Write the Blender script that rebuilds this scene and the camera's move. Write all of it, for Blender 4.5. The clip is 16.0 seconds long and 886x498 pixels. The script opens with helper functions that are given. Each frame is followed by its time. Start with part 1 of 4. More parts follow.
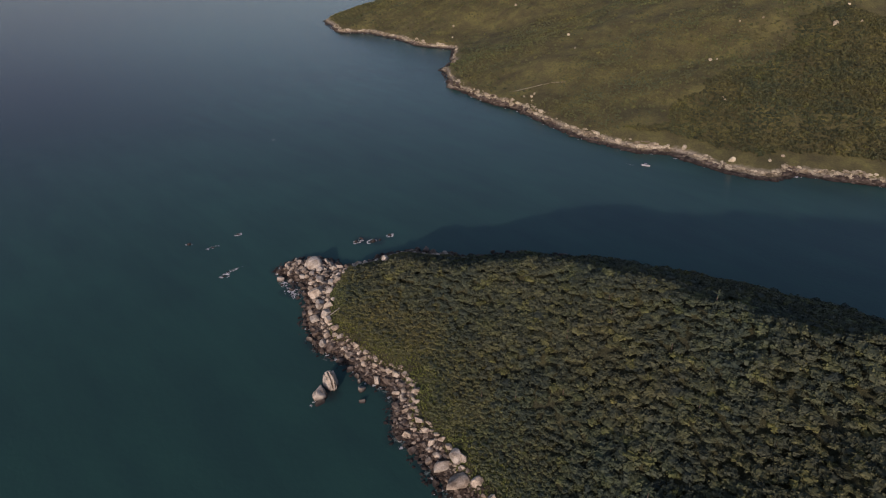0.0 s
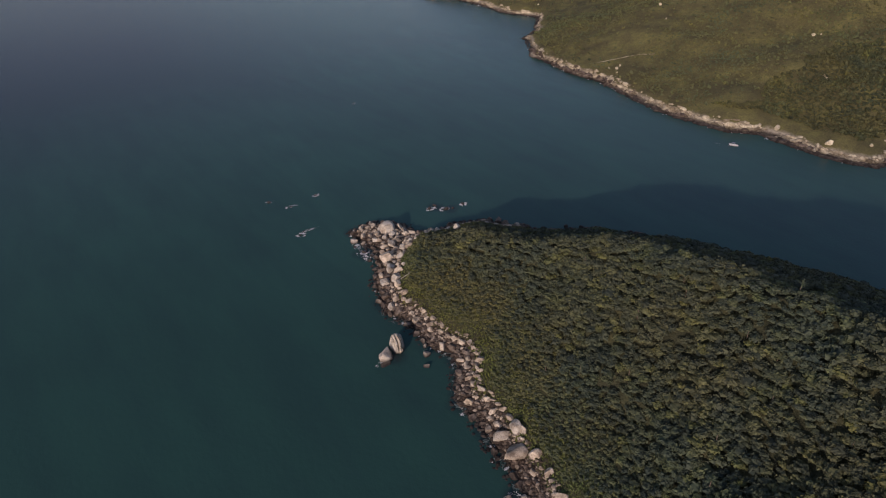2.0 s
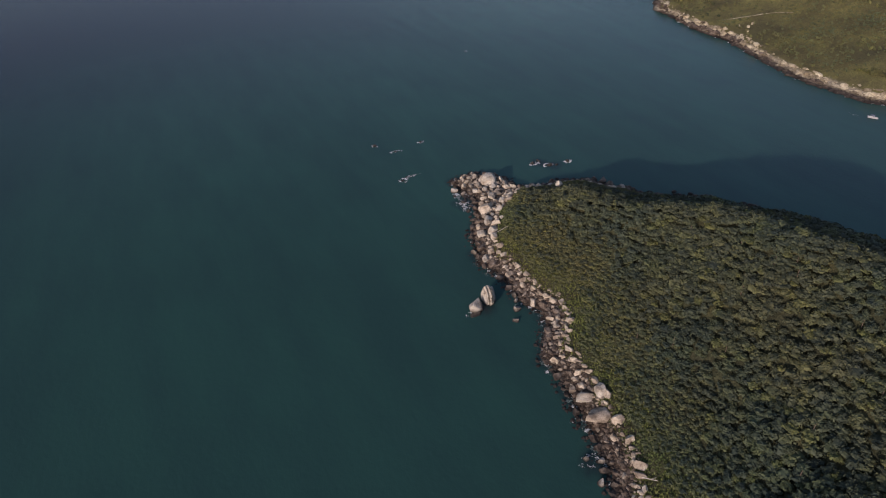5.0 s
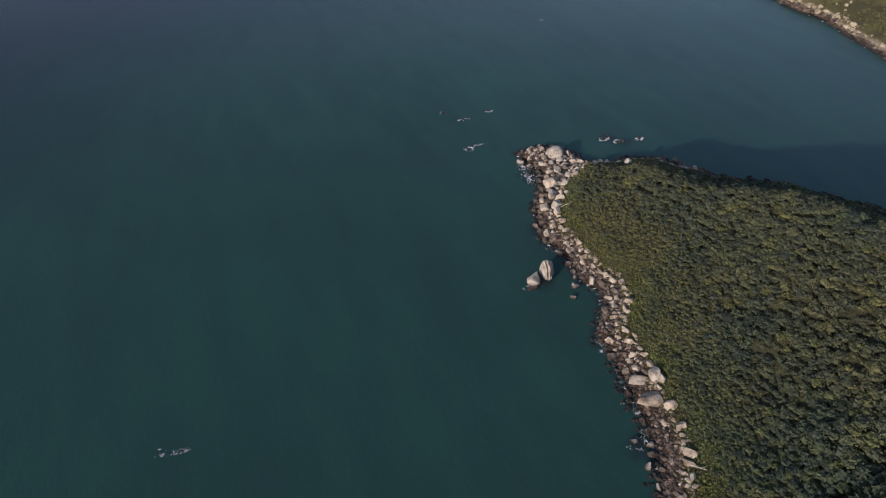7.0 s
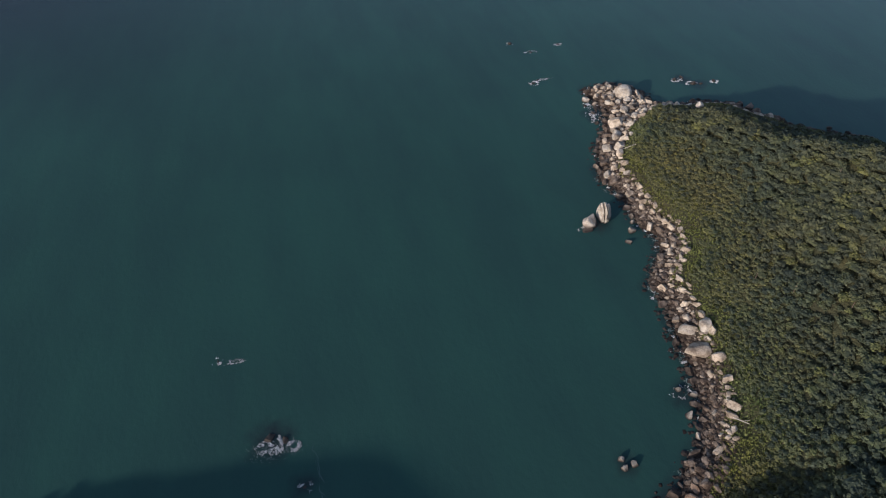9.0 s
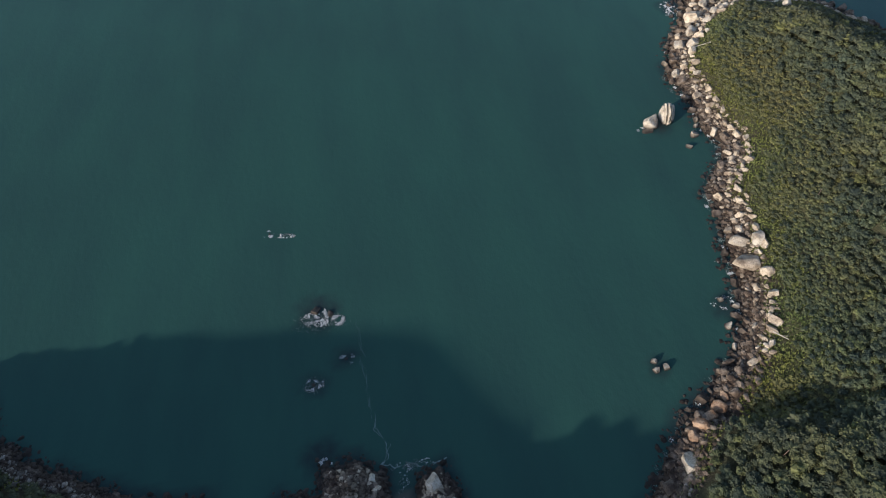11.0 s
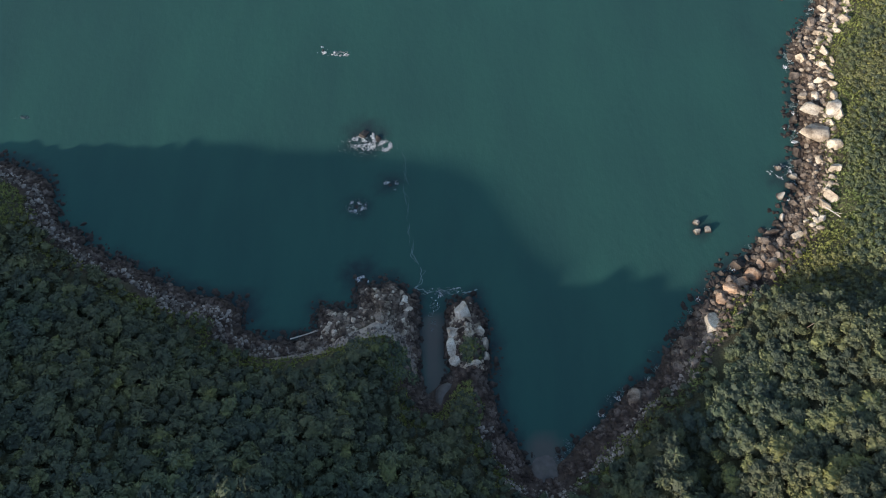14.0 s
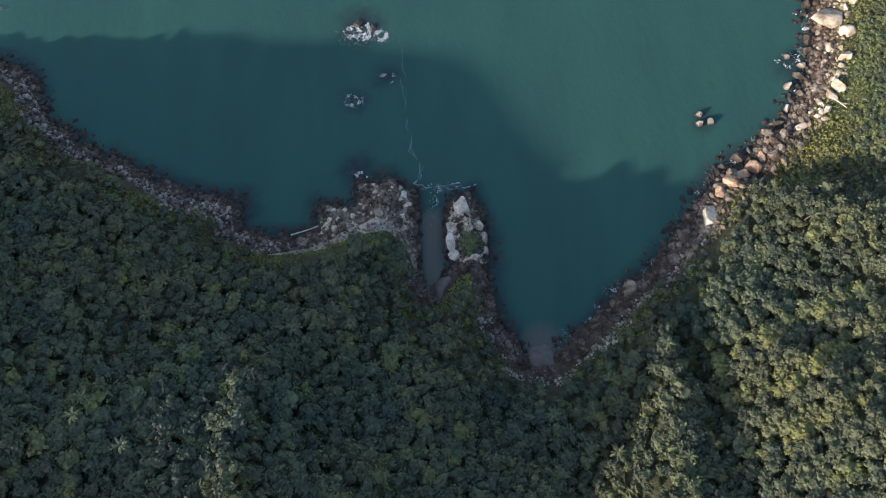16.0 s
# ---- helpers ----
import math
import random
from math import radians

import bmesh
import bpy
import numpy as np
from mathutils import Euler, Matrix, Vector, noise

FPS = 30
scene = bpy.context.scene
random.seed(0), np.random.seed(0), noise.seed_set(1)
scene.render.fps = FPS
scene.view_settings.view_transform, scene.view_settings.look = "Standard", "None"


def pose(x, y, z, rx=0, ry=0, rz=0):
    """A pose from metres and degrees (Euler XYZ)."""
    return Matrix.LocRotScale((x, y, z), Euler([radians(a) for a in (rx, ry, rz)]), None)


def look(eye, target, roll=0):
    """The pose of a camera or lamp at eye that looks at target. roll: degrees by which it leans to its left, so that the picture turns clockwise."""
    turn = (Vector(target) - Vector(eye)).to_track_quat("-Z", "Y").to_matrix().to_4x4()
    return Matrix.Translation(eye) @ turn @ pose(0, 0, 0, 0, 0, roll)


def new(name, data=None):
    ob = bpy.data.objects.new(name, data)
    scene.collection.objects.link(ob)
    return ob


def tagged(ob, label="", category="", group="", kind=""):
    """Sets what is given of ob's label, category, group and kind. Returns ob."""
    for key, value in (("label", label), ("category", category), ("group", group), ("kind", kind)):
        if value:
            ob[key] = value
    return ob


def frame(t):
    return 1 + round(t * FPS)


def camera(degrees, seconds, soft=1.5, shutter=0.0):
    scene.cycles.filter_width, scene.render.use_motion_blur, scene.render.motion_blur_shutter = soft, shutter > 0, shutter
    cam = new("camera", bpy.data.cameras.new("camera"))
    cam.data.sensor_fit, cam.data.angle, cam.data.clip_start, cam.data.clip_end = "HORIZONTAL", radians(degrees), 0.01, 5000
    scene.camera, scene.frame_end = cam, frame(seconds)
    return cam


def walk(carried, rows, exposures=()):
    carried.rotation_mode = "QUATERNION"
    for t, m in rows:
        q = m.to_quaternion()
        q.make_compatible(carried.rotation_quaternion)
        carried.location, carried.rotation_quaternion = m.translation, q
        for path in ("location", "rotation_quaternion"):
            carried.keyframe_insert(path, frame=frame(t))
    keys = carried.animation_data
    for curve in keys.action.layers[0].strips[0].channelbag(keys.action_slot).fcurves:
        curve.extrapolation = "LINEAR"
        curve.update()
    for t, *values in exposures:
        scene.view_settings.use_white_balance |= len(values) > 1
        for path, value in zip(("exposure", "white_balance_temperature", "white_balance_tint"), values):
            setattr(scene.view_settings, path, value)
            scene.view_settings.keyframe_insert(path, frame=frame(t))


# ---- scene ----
cam = camera(66.56, 16.0, soft=1.1)
EYE = (0.0, 0.0, 180.0)


def aim(yaw, pitch, roll):
    """The pose of the hovering camera: it turns about its own place."""
    y, p = radians(yaw), radians(pitch)
    to = (EYE[0] - math.sin(y) * math.cos(p), EYE[1] + math.cos(y) * math.cos(p), EYE[2] + math.sin(p))
    return look(EYE, to, roll)


PATH = [
    (0.0, aim(-42.12, -27.62, 0.16)),
    (0.5, aim(-40.38, -28.27, 0.17)),
    (1.0, aim(-38.66, -28.93, 0.12)),
    (1.5, aim(-36.90, -29.58, 0.13)),
    (2.0, aim(-35.21, -30.22, 0.12)),
    (2.5, aim(-33.53, -30.88, 0.07)),
    (3.0, aim(-31.91, -31.55, 0.04)),
    (3.5, aim(-30.24, -32.23, -0.02)),
    (4.0, aim(-28.55, -32.91, -0.11)),
    (6.5, aim(-20.86, -36.20, -0.09)),
    (7.0, aim(-19.17, -36.83, -0.03)),
    (7.5, aim(-17.69, -37.51, -0.00)),
    (8.0, aim(-16.21, -38.65, 0.04)),
    (8.5, aim(-14.72, -40.31, -0.01)),
    (9.0, aim(-13.19, -42.44, -0.03)),
    (11.5, aim(-5.65, -54.09, -0.05)),
    (12.0, aim(-4.18, -56.40, -0.03)),
    (12.5, aim(-2.73, -58.75, -0.04)),
    (13.0, aim(-1.32, -61.04, 0.02)),
    (13.5, aim(-0.09, -63.35, 0.08)),
    (14.0, aim(0.19, -65.70, 0.04)),
    (14.5, aim(0.17, -68.04, 0.02)),
    (15.0, aim(0.10, -70.38, -0.06)),
    (15.5, aim(0.06, -72.68, -0.11)),
    (16.0, aim(0.00, -74.58, -0.20)),
]
EXPOSURE = [(0.0, -0.52, 6350, 31), (3.5, -0.40, 6300, 30), (7.0, -0.18, 6050, 24), (9.0, 0.0, 5980, 21), (12.0, 0.58, 6100, 14), (14.0, 0.9, 6100, 14),
            (16.0, 1.30, 6230, 17)]
walk(cam, PATH, EXPOSURE)

# ---- light: a low sun behind the camera, a clear sky ----
SUN_EL = radians(15.5)
SHADOW = np.array((0.84, 0.54)) / np.hypot(0.84, 0.54)      # the way that shadows fall on the ground
world = bpy.data.worlds.new("sky")
scene.world = world
world.use_nodes = True
sky = world.node_tree.nodes.new("ShaderNodeTexSky")
sky.sky_type, sky.sun_disc = "NISHITA", False
sky.sun_elevation = SUN_EL
sky.sun_rotation = math.atan2(-SHADOW[0], -SHADOW[1])
sky.air_density, sky.dust_density = 1.0, 1.0
background = world.node_tree.nodes["Background"]
background.inputs["Strength"].default_value = 0.175
world.node_tree.links.new(sky.outputs["Color"], background.inputs["Color"])
lamp = bpy.data.lights.new("sun", "SUN")
lamp.energy, lamp.angle, lamp.color = 3.9, radians(0.9), (1.0, 0.89, 0.74)
sun = new("sun", lamp)
sun.matrix_world = look((0, 0, 300), (SHADOW[0] * 100, SHADOW[1] * 100, 300 - 100 * math.tan(SUN_EL)))

# ---- materials ----


def material(name, rough=0.9, spec=0.3):
    m = bpy.data.materials.new(name)
    m.use_nodes = True
    b = m.node_tree.nodes["Principled BSDF"]
    b.inputs["Roughness"].default_value = rough
    b.inputs["Specular IOR Level"].default_value = spec
    return m, m.node_tree.nodes, m.node_tree.links, b


def noise_tex(nodes, links, scale, detail=4.0, rough=0.6, stretch=None, dist=0.0):
    geo = nodes.new("ShaderNodeNewGeometry")
    tex = nodes.new("ShaderNodeTexNoise")
    tex.inputs["Scale"].default_value, tex.inputs["Detail"].default_value = scale, detail
    tex.inputs["Roughness"].default_value, tex.inputs["Distortion"].default_value = rough, dist
    if stretch:
        mp = nodes.new("ShaderNodeMapping")
        mp.inputs["Scale"].default_value = stretch[:3]
        mp.inputs["Rotation"].default_value = (0, 0, stretch[3])
        links.new(geo.outputs["Position"], mp.inputs["Vector"])
        links.new(mp.outputs["Vector"], tex.inputs["Vector"])
    else:
        links.new(geo.outputs["Position"], tex.inputs["Vector"])
    return tex.outputs["Fac"]


def ramp(nodes, links, fac, stops):
    r = nodes.new("ShaderNodeValToRGB")
    e = r.color_ramp.elements
    while len(e) < len(stops):
        e.new(0.5)
    for k, (pos, col) in zip(e, stops):
        k.position, k.color = pos, (*col, 1.0)
    links.new(fac, r.inputs["Fac"])
    return r.outputs["Color"]


def mix(nodes, links, fac, a, b, blend="MIX"):
    m = nodes.new("ShaderNodeMix")
    m.data_type, m.blend_type = "RGBA", blend
    for sock, v in ((m.inputs["Factor"], fac), (m.inputs["A"], a), (m.inputs["B"], b)):
        if isinstance(v, (int, float)):
            sock.default_value = v
        elif isinstance(v, tuple):
            sock.default_value = (*v, 1.0)
        else:
            links.new(v, sock)
    return m.outputs["Result"]


def bump(nodes, links, b, height, strength, distance):
    n = nodes.new("ShaderNodeBump")
    n.inputs["Strength"].default_value, n.inputs["Distance"].default_value = strength, distance
    links.new(height, n.inputs["Height"])
    links.new(n.outputs["Normal"], b.inputs["Normal"])


def sea_material():
    m, n, l, b = material("sea_water", 0.22, 0.5)
    b.inputs["IOR"].default_value = 1.15
    wide = ramp(n, l, noise_tex(n, l, 0.008, 3.0), [(0.3, (0.024, 0.061, 0.053)), (0.7, (0.028, 0.081, 0.065))])
    streak = noise_tex(n, l, 0.05, 4.0, 0.6, (1.0, 0.25, 1.0, 0.35))
    col = mix(n, l, 0.35, wide, ramp(n, l, streak, [(0.35, (0.022, 0.056, 0.051)), (0.65, (0.030, 0.089, 0.068))]))
    deep = n.new("ShaderNodeAttribute")
    deep.attribute_name = "deep"
    col = mix(n, l, deep.outputs["Fac"], col, (0.010, 0.015, 0.024))
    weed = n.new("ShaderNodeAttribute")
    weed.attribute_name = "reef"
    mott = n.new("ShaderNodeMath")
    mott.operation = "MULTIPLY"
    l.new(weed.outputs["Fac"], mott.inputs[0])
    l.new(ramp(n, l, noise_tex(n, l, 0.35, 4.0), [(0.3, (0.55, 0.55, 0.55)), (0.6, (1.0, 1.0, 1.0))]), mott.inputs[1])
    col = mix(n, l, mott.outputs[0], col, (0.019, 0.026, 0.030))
    silt = n.new("ShaderNodeAttribute")
    silt.attribute_name = "silt"
    col = mix(n, l, silt.outputs["Fac"], col, (0.088, 0.082, 0.070))
    l.new(col, b.inputs["Base Color"])
    bump(n, l, b, noise_tex(n, l, 0.45, 6.0, 0.65, (1.0, 0.6, 1.0, 0.6)), 0.24, 0.5)
    return m


def rock_material(name, dark, mid, light, grain=0.9, vary=True, tide=1.7):
    m, n, l, b = material(name, 0.85, 0.25)
    big = ramp(n, l, noise_tex(n, l, 0.35 * grain, 5.0, 0.6), [(0.30, dark), (0.45, mid), (0.60, light)])
    fine = ramp(n, l, noise_tex(n, l, 3.2 * grain, 5.0, 0.7), [(0.36, (0.30, 0.27, 0.25)), (0.46, (0.85, 0.83, 0.80)), (0.62, (1.0, 1.0, 1.0))])
    col = mix(n, l, 0.85, big, fine, "MULTIPLY")
    geo = n.new("ShaderNodeNewGeometry")
    sep = n.new("ShaderNodeSeparateXYZ")
    l.new(geo.outputs["Position"], sep.inputs[0])
    # the tide-washed foot is stained brown and dark
    band = n.new("ShaderNodeMapRange")
    band.inputs["From Min"].default_value, band.inputs["From Max"].default_value = 0.3, tide
    l.new(sep.outputs["Z"], band.inputs["Value"])
    col = mix(n, l, band.outputs["Result"], (0.036, 0.031, 0.027), col)
    # each stone has a tone of its own
    rnd, isl = n.new("ShaderNodeObjectInfo"), n.new("ShaderNodeNewGeometry")
    one = ramp(n, l, rnd.outputs["Random"], [(0.0, (0.72, 0.69, 0.66)), (0.35, (0.90, 0.88, 0.85)), (1.0, (1.1, 1.08, 1.04))])
    each = ramp(n, l, isl.outputs["Random Per Island"], [(0.0, (0.42, 0.39, 0.36)), (0.4, (0.82, 0.79, 0.75)), (1.0, (1.2, 1.18, 1.14))])
    if vary:
        col = mix(n, l, 1.0, mix(n, l, 1.0, col, one, "MULTIPLY"), each, "MULTIPLY")
    l.new(col, b.inputs["Base Color"])
    bump(n, l, b, noise_tex(n, l, 1.4 * grain, 6.0, 0.7), 0.6, 0.35)
    return m


def leaf_material(name, dark, mid, light, hue=0.16, crowns=False):
    """Leaf colour by the spray, or for woods by the crown ("tone") with a little play from spray to spray."""
    m, n, l, b = material(name, 0.7, 0.16)
    geo = n.new("ShaderNodeNewGeometry")
    if crowns:
        tone = n.new("ShaderNodeAttribute")
        tone.attribute_name = "tone"
        own = ramp(n, l, tone.outputs["Fac"], [(0.0, dark), (0.55, mid), (0.86, light), (1.0, tuple(c * k for c, k in zip(light, (1.12, 1.09, 0.88))))])
        play = ramp(n, l, geo.outputs["Random Per Island"], [(0.0, (0.72, 0.74, 0.78)), (0.5, (0.98, 0.98, 0.98)), (1.0, (1.26, 1.24, 1.10))])
        isl = mix(n, l, 1.0, own, play, "MULTIPLY")
    else:
        isl = ramp(n, l, geo.outputs["Random Per Island"], [(0.0, dark), (0.45, mid), (1.0, light)])
    patch = ramp(n, l, noise_tex(n, l, hue, 3.0, 0.55), [(0.33, (0.84, 0.88, 0.92)), (0.5, (1.0, 1.0, 1.0)), (0.68, (1.10, 1.10, 0.92))])
    col = mix(n, l, 1.0, isl, patch, "MULTIPLY")
    wide = ramp(n, l, noise_tex(n, l, 0.022, 2.0), [(0.35, (0.85, 0.95, 0.9)), (0.65, (1.15, 1.06, 0.85))])
    col = mix(n, l, 1.0, col, wide, "MULTIPLY")
    l.new(col, b.inputs["Base Color"])
    return m


def ground_material(name, soil, grass, dry, rock, edge=(3.0, 7.0), washed=False):
    m, n, l, b = material(name, 0.95, 0.15)
    green = ramp(n, l, noise_tex(n, l, 0.05, 6.0, 0.65), [(0.32, soil), (0.5, grass), (0.68, dry)])
    fine = ramp(n, l, noise_tex(n, l, 0.9, 5.0, 0.7), [(0.3, (0.45, 0.5, 0.45)), (0.65, (1.15, 1.1, 1.0))])
    green = mix(n, l, 0.8, green, fine, "MULTIPLY")
    stone = ramp(n, l, noise_tex(n, l, 0.5, 6.0, 0.7), [(0.32, tuple(0.35 * c for c in rock)), (0.62, rock)])
    geo = n.new("ShaderNodeNewGeometry")
    sep = n.new("ShaderNodeSeparateXYZ")
    l.new(geo.outputs["Position"], sep.inputs[0])
    wob = n.new("ShaderNodeMath")
    wob.operation = "MULTIPLY_ADD"
    l.new(noise_tex(n, l, 0.12, 4.0), wob.inputs[0])
    wob.inputs[1].default_value = 4.0
    l.new(sep.outputs["Z"], wob.inputs[2])
    band = n.new("ShaderNodeMapRange")
    band.inputs["From Min"].default_value, band.inputs["From Max"].default_value = edge[0] + 2.0, edge[1] + 2.0
    l.new(wob.outputs[0], band.inputs["Value"])
    if washed:
        foot = n.new("ShaderNodeMapRange")
        foot.inputs["From Min"].default_value, foot.inputs["From Max"].default_value = 2.2, 4.2
        l.new(wob.outputs[0], foot.inputs["Value"])
        stone = mix(n, l, foot.outputs["Result"], (0.05, 0.036, 0.028), stone)
    l.new(mix(n, l, band.outputs["Result"], stone, green), b.inputs["Base Color"])
    bump(n, l, b, noise_tex(n, l, 0.8, 6.0, 0.7), 0.8, 0.8)
    return m


def plain_material(name, col, rough=0.7, vary=0.25, scale=2.0):
    m, n, l, b = material(name, rough)
    lo, hi = tuple(c * (1 - vary) for c in col), tuple(min(1.0, c * (1 + vary)) for c in col)
    l.new(ramp(n, l, noise_tex(n, l, scale, 4.0), [(0.35, lo), (0.65, hi)]), b.inputs["Base Color"])
    return m


SEA = sea_material()
GRANITE = rock_material("pale_granite", (0.15, 0.118, 0.088), (0.36, 0.31, 0.245), (0.58, 0.52, 0.425))
PALE = rock_material("cream_granite", (0.24, 0.195, 0.145), (0.42, 0.37, 0.292), (0.60, 0.545, 0.445), 0.9, False)
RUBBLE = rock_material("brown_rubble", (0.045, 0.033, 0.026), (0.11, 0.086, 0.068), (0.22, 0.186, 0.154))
# rubble and granite again for the bay, its shade put into darker, greyer colours
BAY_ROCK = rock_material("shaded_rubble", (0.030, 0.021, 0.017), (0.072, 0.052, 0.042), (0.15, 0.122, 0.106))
BAY_PALE = rock_material("shaded_bay_stone", (0.085, 0.072, 0.063), (0.215, 0.192, 0.172), (0.37, 0.34, 0.31))
RUST = rock_material("rusty_rock", (0.08, 0.045, 0.030), (0.19, 0.118, 0.074), (0.34, 0.25, 0.18))
FAR_ROCK = rock_material("far_granite", (0.16, 0.13, 0.085), (0.42, 0.37, 0.26), (0.62, 0.57, 0.43), 0.35, True, 3.2)
LEAF = leaf_material("canopy_leaves", (0.047, 0.058, 0.047), (0.071, 0.081, 0.056), (0.094, 0.103, 0.059), 0.16, True)
SCRUB = leaf_material("headland_scrub", (0.078, 0.083, 0.046), (0.102, 0.106, 0.056), (0.120, 0.122, 0.064), 0.02, True)
FAR_LEAF = leaf_material("far_thicket", (0.046, 0.050, 0.030), (0.070, 0.074, 0.040), (0.092, 0.094, 0.048), 0.03, True)
PALM = leaf_material("palm_leaves", (0.055, 0.07, 0.045), (0.088, 0.102, 0.060), (0.125, 0.135, 0.080))
BARK = plain_material("bark", (0.13, 0.10, 0.075), 0.9)
DRIFT = plain_material("bleached_wood", (0.45, 0.40, 0.33), 0.8)
GRASS = leaf_material("shore_grass", (0.125, 0.138, 0.050), (0.160, 0.172, 0.058), (0.195, 0.200, 0.070))
THIN_FOAM = plain_material("thin_foam", (0.12, 0.165, 0.16), 0.7, 0.25, 1.2)
FOAM = plain_material("foam", (0.52, 0.54, 0.54), 0.7, 0.25, 1.2)
LAND = ground_material("hill_ground", (0.044, 0.046, 0.030), (0.066, 0.069, 0.038), (0.092, 0.090, 0.046), (0.075, 0.055, 0.041))
FAR_LAND = ground_material("headland_ground", (0.088, 0.078, 0.042), (0.132, 0.120, 0.054), (0.200, 0.184, 0.070), (0.40, 0.345, 0.25), (2.8, 4.8), True)
SAND = plain_material("wet_sand", (0.075, 0.066, 0.056), 0.6, 0.3, 0.4)
GRAVEL = ground_material("bank_gravel", (0.19, 0.15, 0.12), (0.29, 0.235, 0.195), (0.38, 0.325, 0.275), (0.22, 0.175, 0.145), (-3.0, -2.5))
HULL = plain_material("white_hull", (0.45, 0.45, 0.44), 0.4, 0.05)
DECK = plain_material("grey_deck", (0.22, 0.24, 0.26), 0.6, 0.1)

# ---- mesh helpers ----


def mesh_of(name, verts, faces, mat, smooth=False):
    me = bpy.data.meshes.new(name)
    verts, faces = np.asarray(verts, np.float32), np.asarray(faces, np.int32)
    k = faces.shape[1]
    me.vertices.add(len(verts))
    me.vertices.foreach_set("co", verts.ravel())
    me.loops.add(faces.size)
    me.loops.foreach_set("vertex_index", faces.ravel())
    me.polygons.add(len(faces))
    me.polygons.foreach_set("loop_start", np.arange(0, faces.size, k, dtype=np.int32))
    me.polygons.foreach_set("use_smooth", np.full(len(faces), smooth))
    me.materials.append(mat)
    me.update(calc_edges=True)
    return me


def part(name, me, parent, label=""):
    ob = new(name, me)
    ob.parent = parent
    return tagged(ob, label)


def ico(level):
    bm = bmesh.new()
    bmesh.ops.create_icosphere(bm, subdivisions=level, radius=1.0)
    v = np.array([p.co[:] for p in bm.verts])
    f = np.array([[p.index for p in q.verts] for q in bm.faces])
    bm.free()
    return v, f


ICO = {k: ico(k) for k in (1, 2, 3, 4)}
rng = np.random.default_rng(7)


def lattice(p, seed):
    """Smooth value noise on numpy points, -1 to 1."""
    p = np.asarray(p, float)
    i = np.floor(p).astype(np.int64)
    f = p - i
    f = f * f * (3 - 2 * f)
    out = np.zeros(p.shape[:-1])
    dims = p.shape[-1]
    for corner in range(2 ** dims):
        w = np.ones_like(out)
        h = np.full(out.shape, seed * 7919 % 100003, np.int64)
        for a in range(dims):
            bit = (corner >> a) & 1
            w = w * (f[..., a] if bit else 1 - f[..., a])
            h = ((h * 31 + (i[..., a] + bit)) % 2147483647) * 668265263 % 2147483647
        h = (h ^ (h >> 13)) * 1274126177 % 2147483647
        h = (h ^ (h >> 16)) % 65536
        out += w * (h / 32768.0 - 1)
    return out


def fractal(p, seed, octaves=4):
    p = np.asarray(p, float)
    return sum(lattice(p * 2 ** k, seed + k) / 2 ** k for k in range(octaves))


def rock_shape(level, seed, cuts=13, rough=0.12, boxy=0.66):
    """A weathered, faceted boulder about one unit in half-width."""
    r = np.random.default_rng(seed)
    v, f = ICO[level]
    v = v.copy()
    d = r.normal(size=(cuts, 3))
    d /= np.linalg.norm(d, axis=1)[:, None]
    offs = r.uniform(boxy * 0.8, boxy * 1.1, cuts)
    if seed % 4:
        # most split along three joint planes into blocks
        axes = np.linalg.qr(r.normal(size=(3, 3)))[0]
        flat = np.concatenate([axes, -axes]) + r.normal(0, 0.16, (6, 3))
        d = np.concatenate([flat / np.linalg.norm(flat, axis=1)[:, None], d[:max(3, cuts // 3)]])
        offs = np.concatenate([r.uniform(0.46, 0.80, 6), r.uniform(0.64, 0.84, max(3, cuts // 3))])
    for n, off in zip(d, offs):
        over = np.maximum(v @ n - off, 0)
        v -= 0.92 * over[:, None] * n
    v *= (1 + rough * fractal(v * 1.6 + seed, seed, 3))[:, None]
    return v, f


# ---- the plan of the land ----
BAY = [(-420, 40), (-260, 90), (-170, 114), (-136, 111), (-121, 103), (-113, 89), (-99, 79), (-86, 73.5), (-73, 66.5), (-57, 64),
       (-56, 56), (-43, 53.5), (-35, 56), (-35, 63), (-25, 62), (-23, 70), (-15, 71), (-8, 66), (-7.2, 54), (-6.5, 45), (-3, 38),
       (0.8, 45), (0, 54), (1.4, 64), (8, 66), (12, 58), (13, 48), (13, 40), (16, 28), (22, 20), (28, 19), (41, 31),
       (48, 38.5), (56, 44), (68, 58), (78, 71), (90, 80), (100, 89), (107, 102), (111, 117)]
POINT = [(111.5, 123), (115, 137), (117, 146), (116, 153), (120, 161), (128, 170), (131, 178), (127, 186), (127.5, 200), (127, 210),
         (124, 219), (127, 231), (134, 246), (142, 257), (149, 271), (147, 284), (145.5, 295), (161, 299), (174, 288), (174, 276), (187, 270),
         (199, 270), (213, 264), (221, 252)]
CHANNEL = [(230, 240), (241, 231), (256, 224), (269, 208), (284, 180), (296, 152), (309, 121), (321, 86), (330, 57), (344, 10), (370, -60), (420, -220)]
HEADLAND = [(1700, 1250), (901, 1067), (805, 1051), (711, 1027), (616, 970), (578, 867), (609, 838), (611, 775), (603, 716), (621, 668),
            (570, 613), (530, 589), (486, 523), (473, 459), (475, 417), (463, 378), (453, 333), (453, 309), (458, 274), (472, 258),
            (470, 233), (469, 209), (472, 189), (480, 176), (500, 173), (513, 146), (525, 121), (560, 60), (640, -40), (760, -140)]


